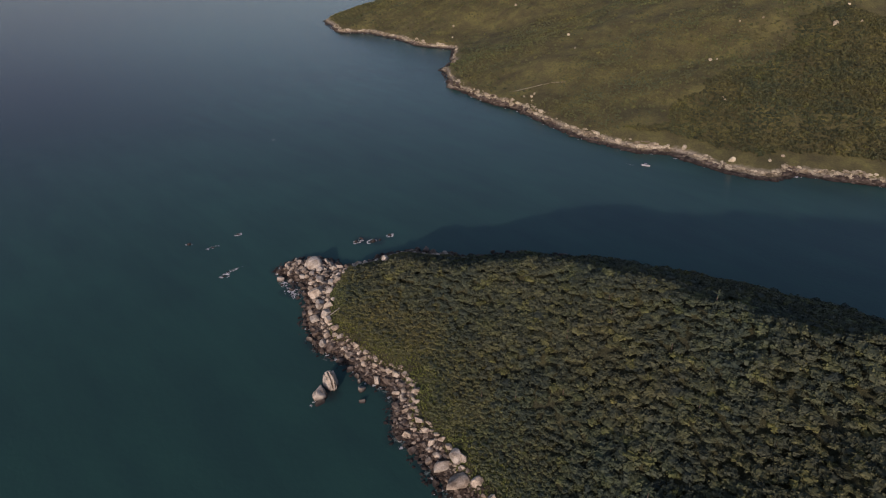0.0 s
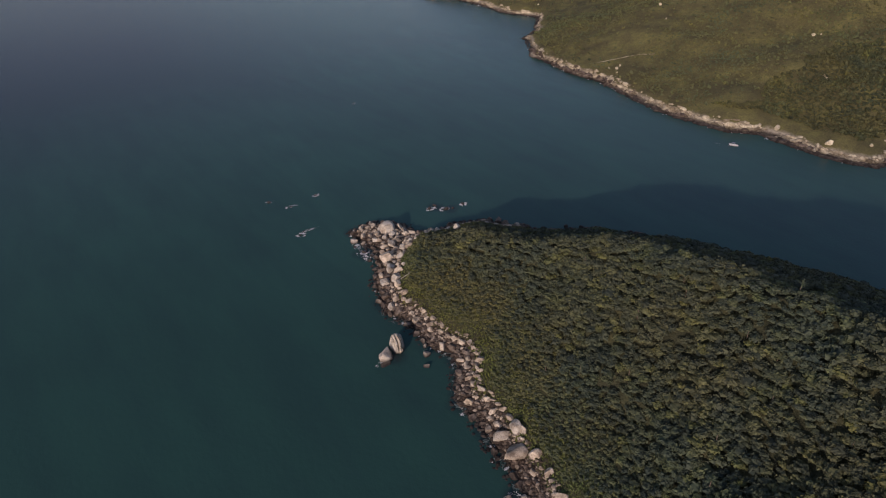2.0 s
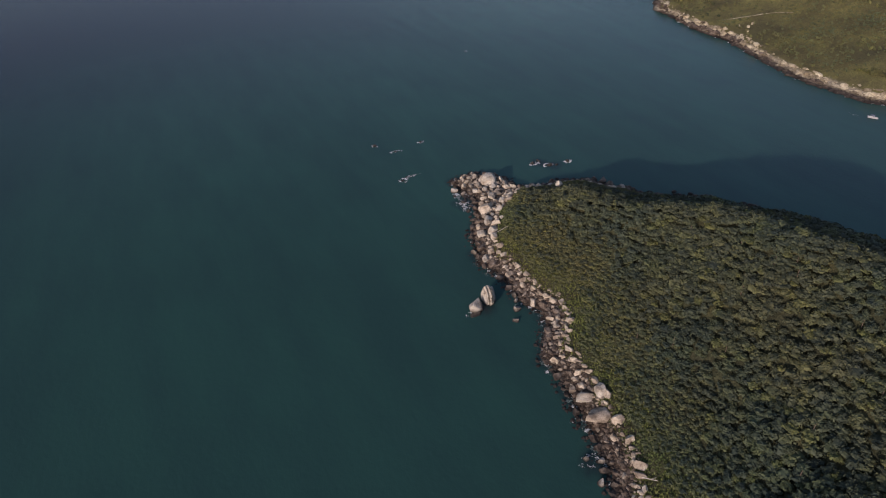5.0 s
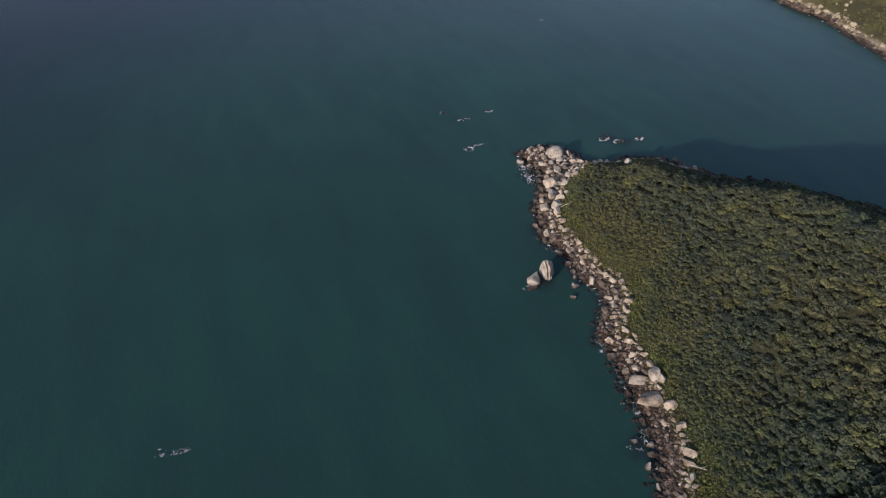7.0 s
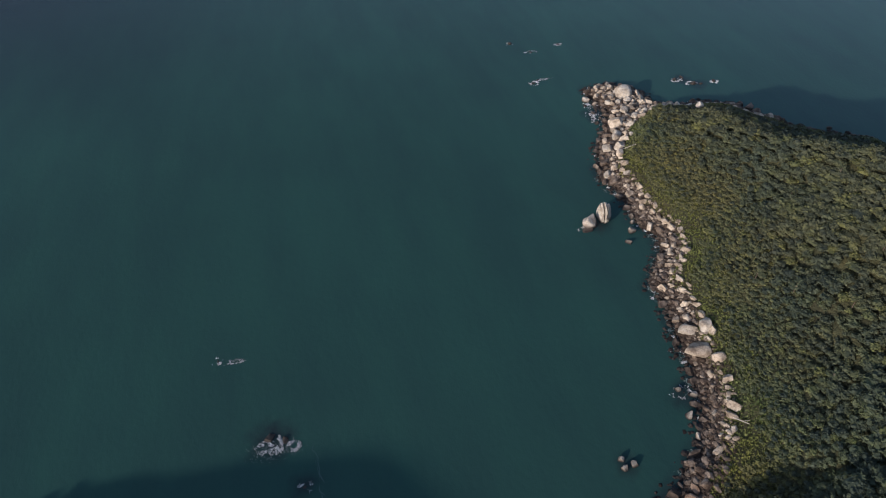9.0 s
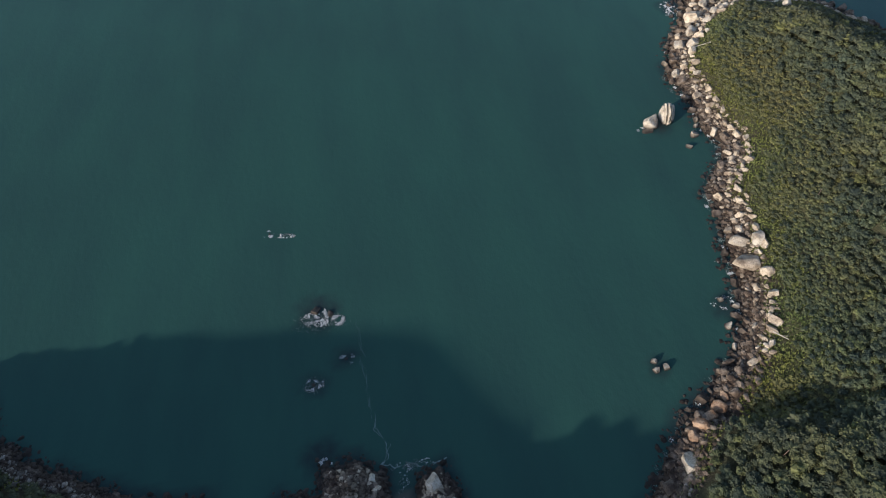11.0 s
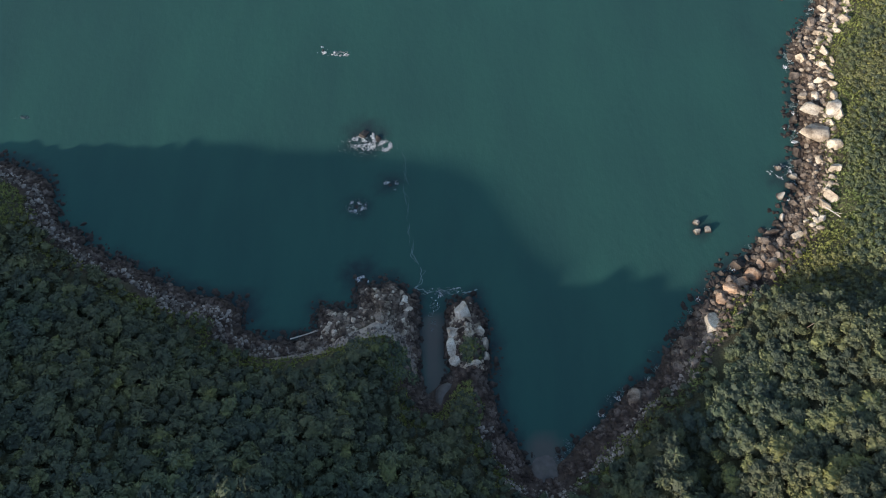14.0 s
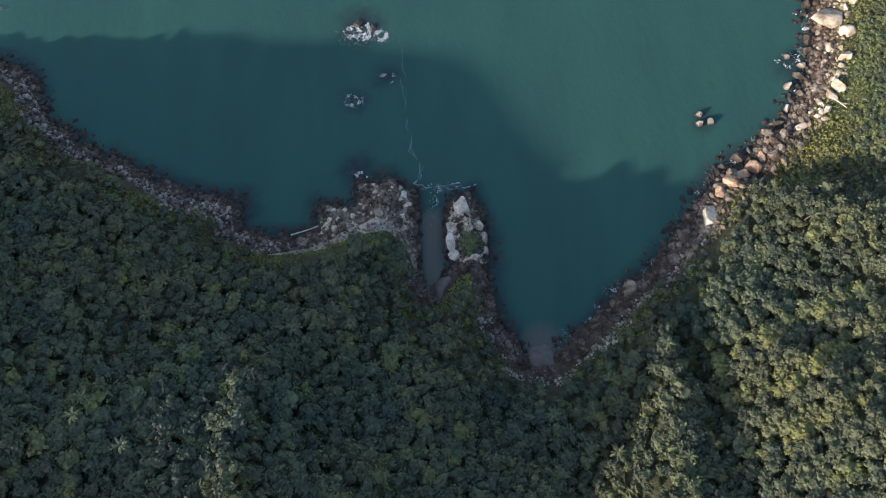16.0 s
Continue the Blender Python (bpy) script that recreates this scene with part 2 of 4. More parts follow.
def to_line(p, line):
    """Distance of each point from a broken line."""
    best = np.full(p.shape[:-1], 1e9)
    q = np.array(line, float)
    for a, b in zip(q[:-1], q[1:]):
        ab = b - a
        t = np.clip(((p - a) @ ab) / (ab @ ab), 0, 1)
        best = np.minimum(best, np.hypot(*np.moveaxis(p - a - t[..., None] * ab, -1, 0)))
    return best


def inside(p, ring):
    x, y = p[..., 0], p[..., 1]
    hit = np.zeros(x.shape, bool)
    for (x0, y0), (x1, y1) in zip(ring, ring[1:] + ring[:1]):
        if y0 != y1:
            hit ^= ((y0 > y) != (y1 > y)) & (x < (x1 - x0) * (y - y0) / (y1 - y0) + x0)
    return hit


MAIN_RING = BAY + POINT + CHANNEL + [(420, -260), (-420, -260)]
FAR_RING = HEADLAND + [(1700, -140)]
ACROSS = np.array((-SHADOW[1], SHADOW[0]))
# how far along the sun's way the hill's shadow reaches, by the place across it
REACH_C = [-300, -72, -56, -27, -20, -12, 20, 31, 40, 46, 53, 65, 81, 90, 101, 111, 122, 134, 143, 148, 153, 161, 170, 260]
REACH_A = [400, 400, 76, 76, 98, 104, 84, 73, 71, 70, 67, 66.5, 67, 62, 48, 37, 20, 8, -1, -9, -19, -41, -60, -215]
ARC = [(-48, 46.8), (-41, 47.6), (-34.7, 48.4), (-28.6, 50.4), (-21, 53.0), (-15, 54.4), (-11, 51.9), (-8.9, 47.7), (-7.6, 43)]      # the bank's edge of grass
BANK = ARC + [(-5, 70), (-48, 72)]
ISLET = [(-1.5, 43), (13, 41), (13, 60), (6, 68), (0, 66)]
TIP_ROCKS = [(128, 215), (135, 229), (143, 238), (149, 247), (157, 253), (168, 258), (181, 260), (192, 263), (192, 320), (118, 320), (118, 215)]


def smin(a, b, k):
    h = np.clip(0.5 + 0.5 * (b - a) / k, 0, 1)
    return b * (1 - h) + a * h - k * h * (1 - h)


def shore_profile(d, apron, rise, slope):
    return apron * np.clip(d / rise, 0, 1) ** 0.8 + slope * np.maximum(d - rise * 0.8, 0)


def main_height(p):
    p = np.asarray(p, float)
    p2 = p + 1.3 * np.stack([fractal(p * 0.16, 3, 2), fractal(p * 0.16 + 50, 5, 2)], -1)
    ring = inside(p2, MAIN_RING)
    dw, dn = to_line(p2, BAY + POINT), to_line(p2, CHANNEL)
    west = shore_profile(dw, 4.0, 8.0, 0.46) + 0.2 * np.maximum(dw - 36, 0)
    north = shore_profile(dn, 3.0, 4.0, np.interp(p[..., 1], [130, 195], [0.47, 0.41]))
    h = smin(west, north, 4.0)
    # small spurs and gullies running inland
    amp = np.clip((dw - 12) / 30, 0, 1)
    h = h + amp * (3.0 * fractal(np.stack([p[..., 0] * 0.055 + p[..., 1] * 0.03, p[..., 1] * 0.012], -1), 11, 2)
                   + 1.0 * fractal(p * 0.09, 17, 2))
    spur = np.exp(-((p[..., 0] + 43.5) / 6.0) ** 2) * np.clip((21 - p[..., 1]) / 9, 0, 1) * np.clip((p[..., 1] + 60) / 30, 0, 1)
    h = h + 13.0 * spur
    # a lit spur with a deep gully beside it, and a second gully behind the shore spur
    run = 28 - p[..., 1]
    u = (p[..., 0] - 53) * 0.81 + (p[..., 1] - 21) * 0.585
    bed = p[..., 0] - 59 - 0.22 * run
    on = np.clip(run / 5, 0, 1) * np.clip((p[..., 1] + 70) / 40, 0, 1)
    h = h + on * ((7.0 - 0.05 * np.clip(run, 0, 40)) * np.exp(-((bed + 5.0 + 0.26 * run) / (4.0 + 0.10 * np.clip(run, 0, 40))) ** 2) - 6.0 * np.clip((42 - run) / 18, 0.2, 1) * np.exp(-(bed / 3.6) ** 2)
                  + 1.2 * np.exp(-((u - 19) / 6) ** 2) - 1.0 * np.exp(-((u - 33) / 5) ** 2))
    w = p[..., 1] - 70 + 0.15 * (p[..., 0] - 88)
    on = np.clip((p[..., 0] - 82) / 8, 0, 1) * np.clip((150 - p[..., 0]) / 30, 0, 1)
    h = h + on * (2.6 * np.exp(-((w + 14) / 7) ** 2) - 2.4 * np.exp(-((w - 1) / 5) ** 2))
    # the bare tip stays low
    bare = np.clip(to_line(p, TIP_ROCKS[:8]) / 10, 0, 1) * inside(p, TIP_ROCKS)
    h = np.where(bare > 0, h * (1 - bare) + np.minimum(h, 2.6 + 0.8 * fractal(p * 0.2, 19, 2)) * bare, h)
    a, c = p @ SHADOW, p @ ACROSS
    reach = np.interp(c, REACH_C, REACH_A)
    lid = (reach - a) * math.tan(SUN_EL) - np.where((p[..., 1] > -17) & (p[..., 0] > -143), 4.6, 0.6) + 4.5 * spur ** 2
    lid = lid - 3.0 * np.exp(-((c - 31) / 12) ** 2) * np.clip((-48 - a) / 8, 0, 1)
    lid = np.minimum(lid, np.interp(c, [-19, -11], [40.0, 112.0]))
    cut = np.where(lid < h, np.maximum(lid, np.minimum(h, np.where(p[..., 0] < -143, 3.0, 8.0))), h)
    h = h + (cut - h) * np.clip((reach - 45 - a) / 12, 0, 1) * (p[..., 0] < 75)
    h = np.where(ring, np.maximum(h, 0.25), h)
    return np.where(ring, h, -np.minimum(dw, dn) * 0.5 - 0.3)


def far_height(p):
    p = np.asarray(p, float)
    p2 = p + 5.0 * np.stack([fractal(p * 0.04, 23, 2), fractal(p * 0.04 + 50, 25, 2)], -1)
    ring = inside(p2, FAR_RING)
    d = to_line(p2, HEADLAND)
    h = shore_profile(d, 5.5, 8.0, 0.30)
    h = smin(h, np.full_like(h, 135.0), 60.0)
    h = h + np.clip((d - 15) / 80, 0, 1) * (9.0 * fractal(p * 0.009, 31, 3) + 1.5 * fractal(p * 0.05, 37, 2))
    return np.where(ring, h, -d * 0.4 - 0.3)


def terrain(name, height, x0, x1, y0, y1, step, mat, label):
    xs, ys = np.arange(x0, x1 + step, step), np.arange(y0, y1 + step, step)
    g = np.stack(np.meshgrid(xs, ys), -1)
    z = height(g)
    nx, ny = len(xs), len(ys)
    idx = np.arange(nx * ny).reshape(ny, nx)
    quads = np.stack([idx[:-1, :-1], idx[:-1, 1:], idx[1:, 1:], idx[1:, :-1]], -1).reshape(-1, 4)
    v = np.concatenate([g.reshape(-1, 2), z.reshape(-1, 1)], 1)
    keep = v[quads, 2].max(1) > -4
    quads = quads[keep]
    used, inv = np.unique(quads, return_inverse=True)
    ob = new(name, mesh_of(name, v[used], inv.reshape(-1, 4), mat, True))
    return tagged(ob, label, "hillside", kind="structure")


terrain("ground", main_height, -420, 420, -258, 312, 1.6, LAND, "wooded coastal hill and point with a rocky shore")
terrain("ground_headland", far_height, 430, 1690, -130, 1270, 7.0, FAR_LAND, "grassy headland across the channel with scrub")


def spread(lo, hi, step, far):
    """Even steps from lo to hi, then ever longer ones out to far."""
    out = [hi]
    while out[-1] < far:
        out.append(out[-1] + max(step, (out[-1] - hi) * 0.4))
    back = [lo]
    while back[-1] > -far:
        back.append(back[-1] - max(step, (lo - back[-1]) * 0.4))
    return np.array(back[:0:-1] + list(np.arange(lo, hi, step)) + out)


gx, gy = spread(-190, 350, 2.0, 4500), spread(0, 330, 2.0, 4500)
g = np.stack(np.meshgrid(gx, gy), -1)
idx = np.arange(g.shape[0] * g.shape[1]).reshape(g.shape[:2])
quads = np.stack([idx[:-1, :-1], idx[:-1, 1:], idx[1:, 1:], idx[1:, :-1]], -1).reshape(-1, 4)
wv = np.concatenate([g.reshape(-1, 2), np.zeros((idx.size, 1))], 1)
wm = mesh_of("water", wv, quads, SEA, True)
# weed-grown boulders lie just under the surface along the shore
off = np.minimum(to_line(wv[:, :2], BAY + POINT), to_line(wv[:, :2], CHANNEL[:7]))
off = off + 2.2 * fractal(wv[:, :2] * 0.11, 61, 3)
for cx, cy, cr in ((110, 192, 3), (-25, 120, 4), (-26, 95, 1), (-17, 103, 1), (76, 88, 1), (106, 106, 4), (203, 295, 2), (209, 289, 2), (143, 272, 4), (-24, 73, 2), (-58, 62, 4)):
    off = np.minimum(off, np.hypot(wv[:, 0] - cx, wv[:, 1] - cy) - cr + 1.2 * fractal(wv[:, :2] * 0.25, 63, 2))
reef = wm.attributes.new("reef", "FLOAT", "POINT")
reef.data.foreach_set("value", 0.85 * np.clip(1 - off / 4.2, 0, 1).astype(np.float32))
# the bottom falls away offshore
out = np.minimum(to_line(wv[:, :2], BAY + POINT + CHANNEL[:8]), to_line(wv[:, :2], HEADLAND))
deep = wm.attributes.new("deep", "FLOAT", "POINT")
deep.data.foreach_set("value", np.clip((out - 190) / 240.0, 0, 1).astype(np.float32))
# sand shows through the shallows of the channel and at the head of the inlet
shoal = np.maximum(1 - to_line(wv[:, :2], [(-3.0, 58), (-3.0, 49), (-1.6, 40)]) / 4.0, 1 - to_line(wv[:, :2], [(26, 24), (26, 17)]) / 6.0)
silt = wm.attributes.new("silt", "FLOAT", "POINT")
silt.data.foreach_set("value", np.clip(shoal * 1.5, 0, 0.85).astype(np.float32))
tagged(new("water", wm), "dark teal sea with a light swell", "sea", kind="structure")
bed = [(4400 * math.cos(k * math.pi / 24), 4400 * math.sin(k * math.pi / 24), -30.0) for k in range(48)]
tagged(new("sea_bed", mesh_of("sea_bed", bed, [list(range(48))], SAND)), "sandy floor under the sea", "sea bed", kind="structure")

# ---- woods ----


def crown_shape(seed, sprays=60, leaf=0.34, core=2):
    """A broadleaf crown of half-width about one: rounded boughs grown together into an uneven mound, ruffled by leaf sprays."""
    r = np.random.default_rng(seed)
    count = 11
    ang, out = r.uniform(0, 6.283, count), 0.84 * np.sqrt(r.uniform(0.02, 1, count))
    boughs = np.stack([out * np.cos(ang), out * np.sin(ang), 0.26 * (1 - out ** 2) + r.uniform(-0.12, 0.14, count)], 1)
    girth = r.uniform(0.27, 0.44, count)

    def reach(d):
        along = d @ boughs.T
        under = along ** 2 - (boughs ** 2).sum(1) + girth ** 2
        far = np.where(under > 0, along + np.sqrt(np.maximum(under, 0)), 0)
        return np.maximum(far.max(1), 0.42), far.argmax(1)

    cv, cf = ICO[core]
    cv = cv / np.linalg.norm(cv, axis=1)[:, None]
    cv = cv * (reach(cv)[0] * 0.90)[:, None]
    cf = cf[cv[cf, 2].mean(1) > -0.22]
    d = r.normal(size=(sprays, 3))
    d[:, 2] = np.abs(d[:, 2]) * 0.9 - 0.12
    d /= np.linalg.norm(d, axis=1)[:, None]
    far, which = reach(d)
    p = d * far[:, None]
    n = (p - boughs[which]) / girth[which][:, None] + r.normal(size=(sprays, 3)) * 0.46
    n /= np.linalg.norm(n, axis=1)[:, None]
    t = np.cross(n, r.normal(size=(sprays, 3)))
    t /= np.linalg.norm(t, axis=1)[:, None]
    b = np.cross(n, t)
    s = leaf * r.uniform(0.6, 1.3, sprays)[:, None]
    quads = np.stack([p - t * s * 0.5, p + b * s * 0.40 + n * s * 0.06, p + t * s * 0.7 - n * s * 0.12, p - b * s * 0.40 + n * s * 0.06], 1)
    v = np.concatenate([cv, quads.reshape(-1, 3)])
    q = len(cv) + np.arange(sprays)[:, None] * 4
    f = np.concatenate([cf, q + np.array((0, 1, 2)), q + np.array((0, 2, 3))])
    return v, f


def limb(a, b, ra, rb, sides=5):
    a, b = np.array(a, float), np.array(b, float)
    d = (b - a) / np.linalg.norm(b - a)
    t = np.cross(d, (0.3, 0.9, 0.1))
    t /= np.linalg.norm(t)
    u = np.cross(d, t)
    ang = np.arange(sides) * 2 * np.pi / sides
    ring = np.cos(ang)[:, None] * t + np.sin(ang)[:, None] * u
    v = np.concatenate([a + ring * ra, b + ring * rb])
    i = np.arange(sides)
    j = (i + 1) % sides
    f = np.concatenate([np.stack([i, j, sides + j], 1), np.stack([i, sides + j, sides + i], 1)])
    return v, f


def join(shapes):
    vs, fs, n = [], [], 0
    for v, f in shapes:
        vs.append(v)
        fs.append(np.asarray(f) + n)
        n += len(v)
    return np.concatenate(vs), np.concatenate(fs)


def scatter(x0, x1, y0, y1, step, seed):
    r = np.random.default_rng(seed)
    xs, ys = np.arange(x0, x1, step), np.arange(y0, y1, step * 0.87)
    g = np.stack(np.meshgrid(xs, ys), -1)
    g[1::2, :, 0] += step / 2
    return g.reshape(-1, 2) + r.uniform(-0.42, 0.42, (g.size // 2, 2)) * step


def toned(me, tone):
    a = me.attributes.new("tone", "FLOAT", "POINT")
    a.data.foreach_set("value", np.asarray(tone, np.float32))
    return me


def grown(shapes, spots, size, flat, seed, lift=0.0, tones=None):
    """One joined mesh of many crowns, each turned and sized at its own spot; tones takes a value for each point, the same over a crown."""
    r = np.random.default_rng(seed)
    vs, fs, n = [], [], 0
    kind = r.integers(0, len(shapes), len(spots))
    for k, (p, s) in enumerate(zip(spots, size)):
        v, f = shapes[kind[k]]
        a = r.uniform(0, 6.283)
        c, q = math.cos(a), math.sin(a)
        w = np.stack([(v[:, 0] * c - v[:, 1] * q) * s, (v[:, 0] * q + v[:, 1] * c) * s * r.uniform(0.85, 1.15),
                      v[:, 2] * s * flat * r.uniform(0.8, 1.25)], 1) + np.array((p[0], p[1], p[2] + lift * s))
        vs.append(w)
        fs.append(f + n)
        n += len(v)
        if tones is not None:
            tones.append(np.full(len(v), np.clip(r.normal(0.5, 0.26), 0, 1)))
    return np.concatenate(vs), np.concatenate(fs)


CROWNS = [crown_shape(100 + k, 64, 0.38, 2) for k in range(10)]
FINE = [crown_shape(200 + k, 150, 0.27, 2) for k in range(12)]
BUSHES = [crown_shape(230 + k, 16, 0.60, 2) for k in range(8)]
WIDE = scatter(-175, 345, -75, 275, 2.7, 5)
WIDE = WIDE[inside(WIDE, MAIN_RING)]
shore_d = to_line(WIDE, BAY + POINT + CHANNEL)
hz = main_height(WIDE)
bay_side = (WIDE[:, 0] < 70) & (WIDE[:, 1] < 120)
seen = (shore_d > np.where(bay_side, 6.5, 9.5) + 2.0 * fractal(WIDE * 0.09, 41, 2)) & (hz > np.where(bay_side, 2.5, 4.0))
on_point = (WIDE[:, 1] > 96) | ((WIDE[:, 1] > 68) & (WIDE[:, 0] > 102))
seen &= ~on_point | (to_line(WIDE, BAY + POINT) > 16 + 4.0 * fractal(WIDE * 0.06, 45, 3))
seen &= to_line(WIDE, ARC) > 4.5
seen &= np.hypot(WIDE[:, 0] - 1.0, WIDE[:, 1] - 37.6) > 4.6
seen &= ~inside(WIDE, TIP_ROCKS) & ~inside(WIDE, BANK) & ~inside(WIDE, ISLET)
seen &= ((WIDE[:, 0] < 120) & (WIDE[:, 1] > -17)) | (WIDE[:, 1] > 0.05 * WIDE[:, 0] - 8)
seen &= WIDE[:, 0] > -143
WIDE, hz = WIDE[seen], hz[seen]
NEAR = (WIDE[:, 0] > 66) & (WIDE[:, 0] < 104) & (WIDE[:, 1] > -12) & (WIDE[:, 1] < 33)
near_spots, near_z = WIDE[NEAR], hz[NEAR]
size = rng.uniform(1.2, 2.6, len(WIDE)) * (1 + 0.18 * fractal(WIDE * 0.05, 43, 2))
d_shore = to_line(WIDE, BAY + POINT)
low = np.where((WIDE[:, 1] > 88) | ((WIDE[:, 1] > 62) & (WIDE[:, 0] > 92)), np.clip((d_shore - 8) / 34, 0.42, 1.0), np.clip((d_shore - 3) / 12, 0.62, 1.0))
low = low * np.where((WIDE[:, 0] < -124) & (WIDE[:, 1] > 55), 0.55, 1.0)
spots = np.concatenate([WIDE, (hz + (2.0 + rng.uniform(-0.6, 0.9, len(WIDE))) * low)[:, None]], 1)
rest = ~NEAR
halves = [("woods_bay", rest & (WIDE[:, 1] <= 62) & (WIDE[:, 0] < 130), "dense low coastal forest above the bay"),
          ("woods_point", rest & ~((WIDE[:, 1] <= 62) & (WIDE[:, 0] < 130)), "dense scrub forest covering the rocky point")]
for name, pick, label in halves:
    tones = []
    v, f = grown(FINE if "bay" in name else CROWNS, spots[pick], (size * low)[pick] * 1.12, 0.80, 51, tones=tones)
    tagged(new(name, toned(mesh_of(name, v, f, LEAF), np.concatenate(tones))), label, "forest", kind="stuff")
    print(name, pick.sum(), len(f))
back = scatter(-410, 410, -250, 130, 4.6, 6)
back = back[inside(back, MAIN_RING) & ((back[:, 1] < 0.05 * back[:, 0] - 8) | (back[:, 0] < -143) | (back[:, 1] < -17)) & ~((back[:, 0] > -143) & (back[:, 0] < 120) & (back[:, 1] > -17))]
bz = main_height(back)
back, bz = back[bz > 4], bz[bz > 4]
domes = []
for k in range(5):
    cv, cf = crown_shape(240 + k, 4, 0.6, 1)
    cv[:len(ICO[1][0])] = ICO[1][0] * (1 + 0.2 * fractal(ICO[1][0] * 1.7 + k, 250 + k, 2))[:, None]
    domes.append((cv * np.array((1, 1, 0.7)), cf))
tones = []
v, f = grown(domes, np.concatenate([back, (bz - 0.1)[:, None]], 1), rng.uniform(2.7, 3.4, len(back)), 0.15, 53, tones=tones)
tagged(new("woods_inland", toned(mesh_of("woods_inland", v, f, LEAF), np.concatenate(tones))), "low forest going on over the hill inland", "forest", kind="stuff")
print("near trees", NEAR.sum(), "inland", len(back))

# ---- low scrub thinning out towards the point's rocks ----
p = scatter(90, 262, 62, 275, 1.55, 58)
p = p[inside(p, MAIN_RING) & ~inside(p, TIP_ROCKS)]
d = to_line(p, BAY + POINT)
p = p[(d > np.where((p[:, 0] > 172) & (p[:, 1] > 232), 5.0, 13.5) + 4.0 * fractal(p * 0.07, 59, 3)) & (d < 38) & ((p[:, 1] > 88) | (p[:, 0] > 96)) & (main_height(p) > 2.4)]
tones = []
v, f = grown(BUSHES, np.concatenate([p, (main_height(p) + 0.25)[:, None]], 1), rng.uniform(0.65, 1.15, len(p)), 0.9, 57, tones=tones)
tagged(new("point_scrub", toned(mesh_of("point_scrub", v, f, SCRUB), np.concatenate(tones))), "low olive scrub behind the point's rocks", "scrub", kind="stuff")
print("point scrub", len(p), len(f))

TREES = []
for k in range(8):
    r = np.random.default_rng(300 + k)
    top = np.array((r.uniform(-0.3, 0.3), r.uniform(-0.3, 0.3), 2.0))
    wood = [limb((0, 0, -0.4), top * 0.6, 0.16, 0.11), limb(top * 0.6, top, 0.11, 0.07)]
    for q in range(4):
        a = q * 1.57 + r.uniform(-0.4, 0.4)
        wood.append(limb(top * 0.65, (1.1 * math.cos(a), 1.1 * math.sin(a), 2.5), 0.07, 0.03, 4))
    v, f = crown_shape(400 + k, 200, 0.25, 3)
    v = v * np.array((2.3, 2.3, 1.7)) + np.array((0, 0, 2.3))
    TREES.append((mesh_of("trunk", *join(wood), BARK), toned(mesh_of("crown", v, f, LEAF), np.full(len(v), 0.08 + 0.125 * k))))
for k, (p, z) in enumerate(zip(near_spots, near_z)):
    trunk, crown = TREES[k % 8]
    tree = new("tree")
    tree.matrix_basis = pose(p[0], p[1], z, 0, 0, rng.uniform(0, 360)) @ Matrix.Scale(rng.uniform(0.8, 1.25), 4)
    tagged(tree, "small broadleaf tree with a rounded olive-green crown", "tree", "trees on the sunlit hillside")
    part("trunk", trunk, tree)
    part("crown", crown, tree)

# ---- palms: pale rosettes standing over the canopy ----
PALMS = [(-85.1, 36.3), (-89.2, 31.4), (-69.2, 37.7), (-70.2, 27.8), (-51.3, 21.2), (-46.2, 18.7), (-76.2, 8.2), (-76.6, 4.3), (-67.1, -1.6), (-58.5, 18.6),
         (-27.9, 37.2), (-22.4, 26.2), (53.7, 21.2), (70.3, 13.2), (26.3, 4.9), (54.0, -4.4), (50.2, 15.3), (-16.5, 15.7), (-11.5, 20.5), (-35.4, 24.8),
         (0.7, 20.1), (24.3, 11.0), (98.4, 31.9), (92.9, 53.1), (40.1, -3.9)]
wild = np.random.default_rng(505)
while len(PALMS) < 52:
    x, y = wild.uniform(105, 205), wild.uniform(5, 165)
    if main_height(np.array((x, y))) > 14 and all(math.hypot(x - a, y - b) > 6 for a, b in PALMS):
        PALMS.append((x, y))


def frond(seed):
    """One arching feather leaf along +x: a rib with drooping leaflets."""
    r = np.random.default_rng(seed)
    n = 9
    t = np.linspace(0, 1, n)
    rib = np.stack([t * 2.2, 0.05 * np.sin(t * 3), 0.75 * t - 1.25 * t ** 2], 1)
    wide = 0.30 * np.sin(np.clip(t * 0.95 + 0.08, 0, 1) * np.pi) ** 0.7 + 0.02
    v, f = [], []
    for k in range(n - 1):
        for side in (-1, 1):
            a, b = rib[k], rib[k + 1]
            reach = np.array((0.22, side * wide[k] * r.uniform(0.8, 1.2), -0.16))
            i = len(v)
            v += [a, a + (b - a) * 0.7, a + (b - a) * 0.7 + reach, a + reach * 0.96]
            f += [(i, i + 1, i + 2), (i, i + 2, i + 3)]
    return np.array(v), np.array(f)


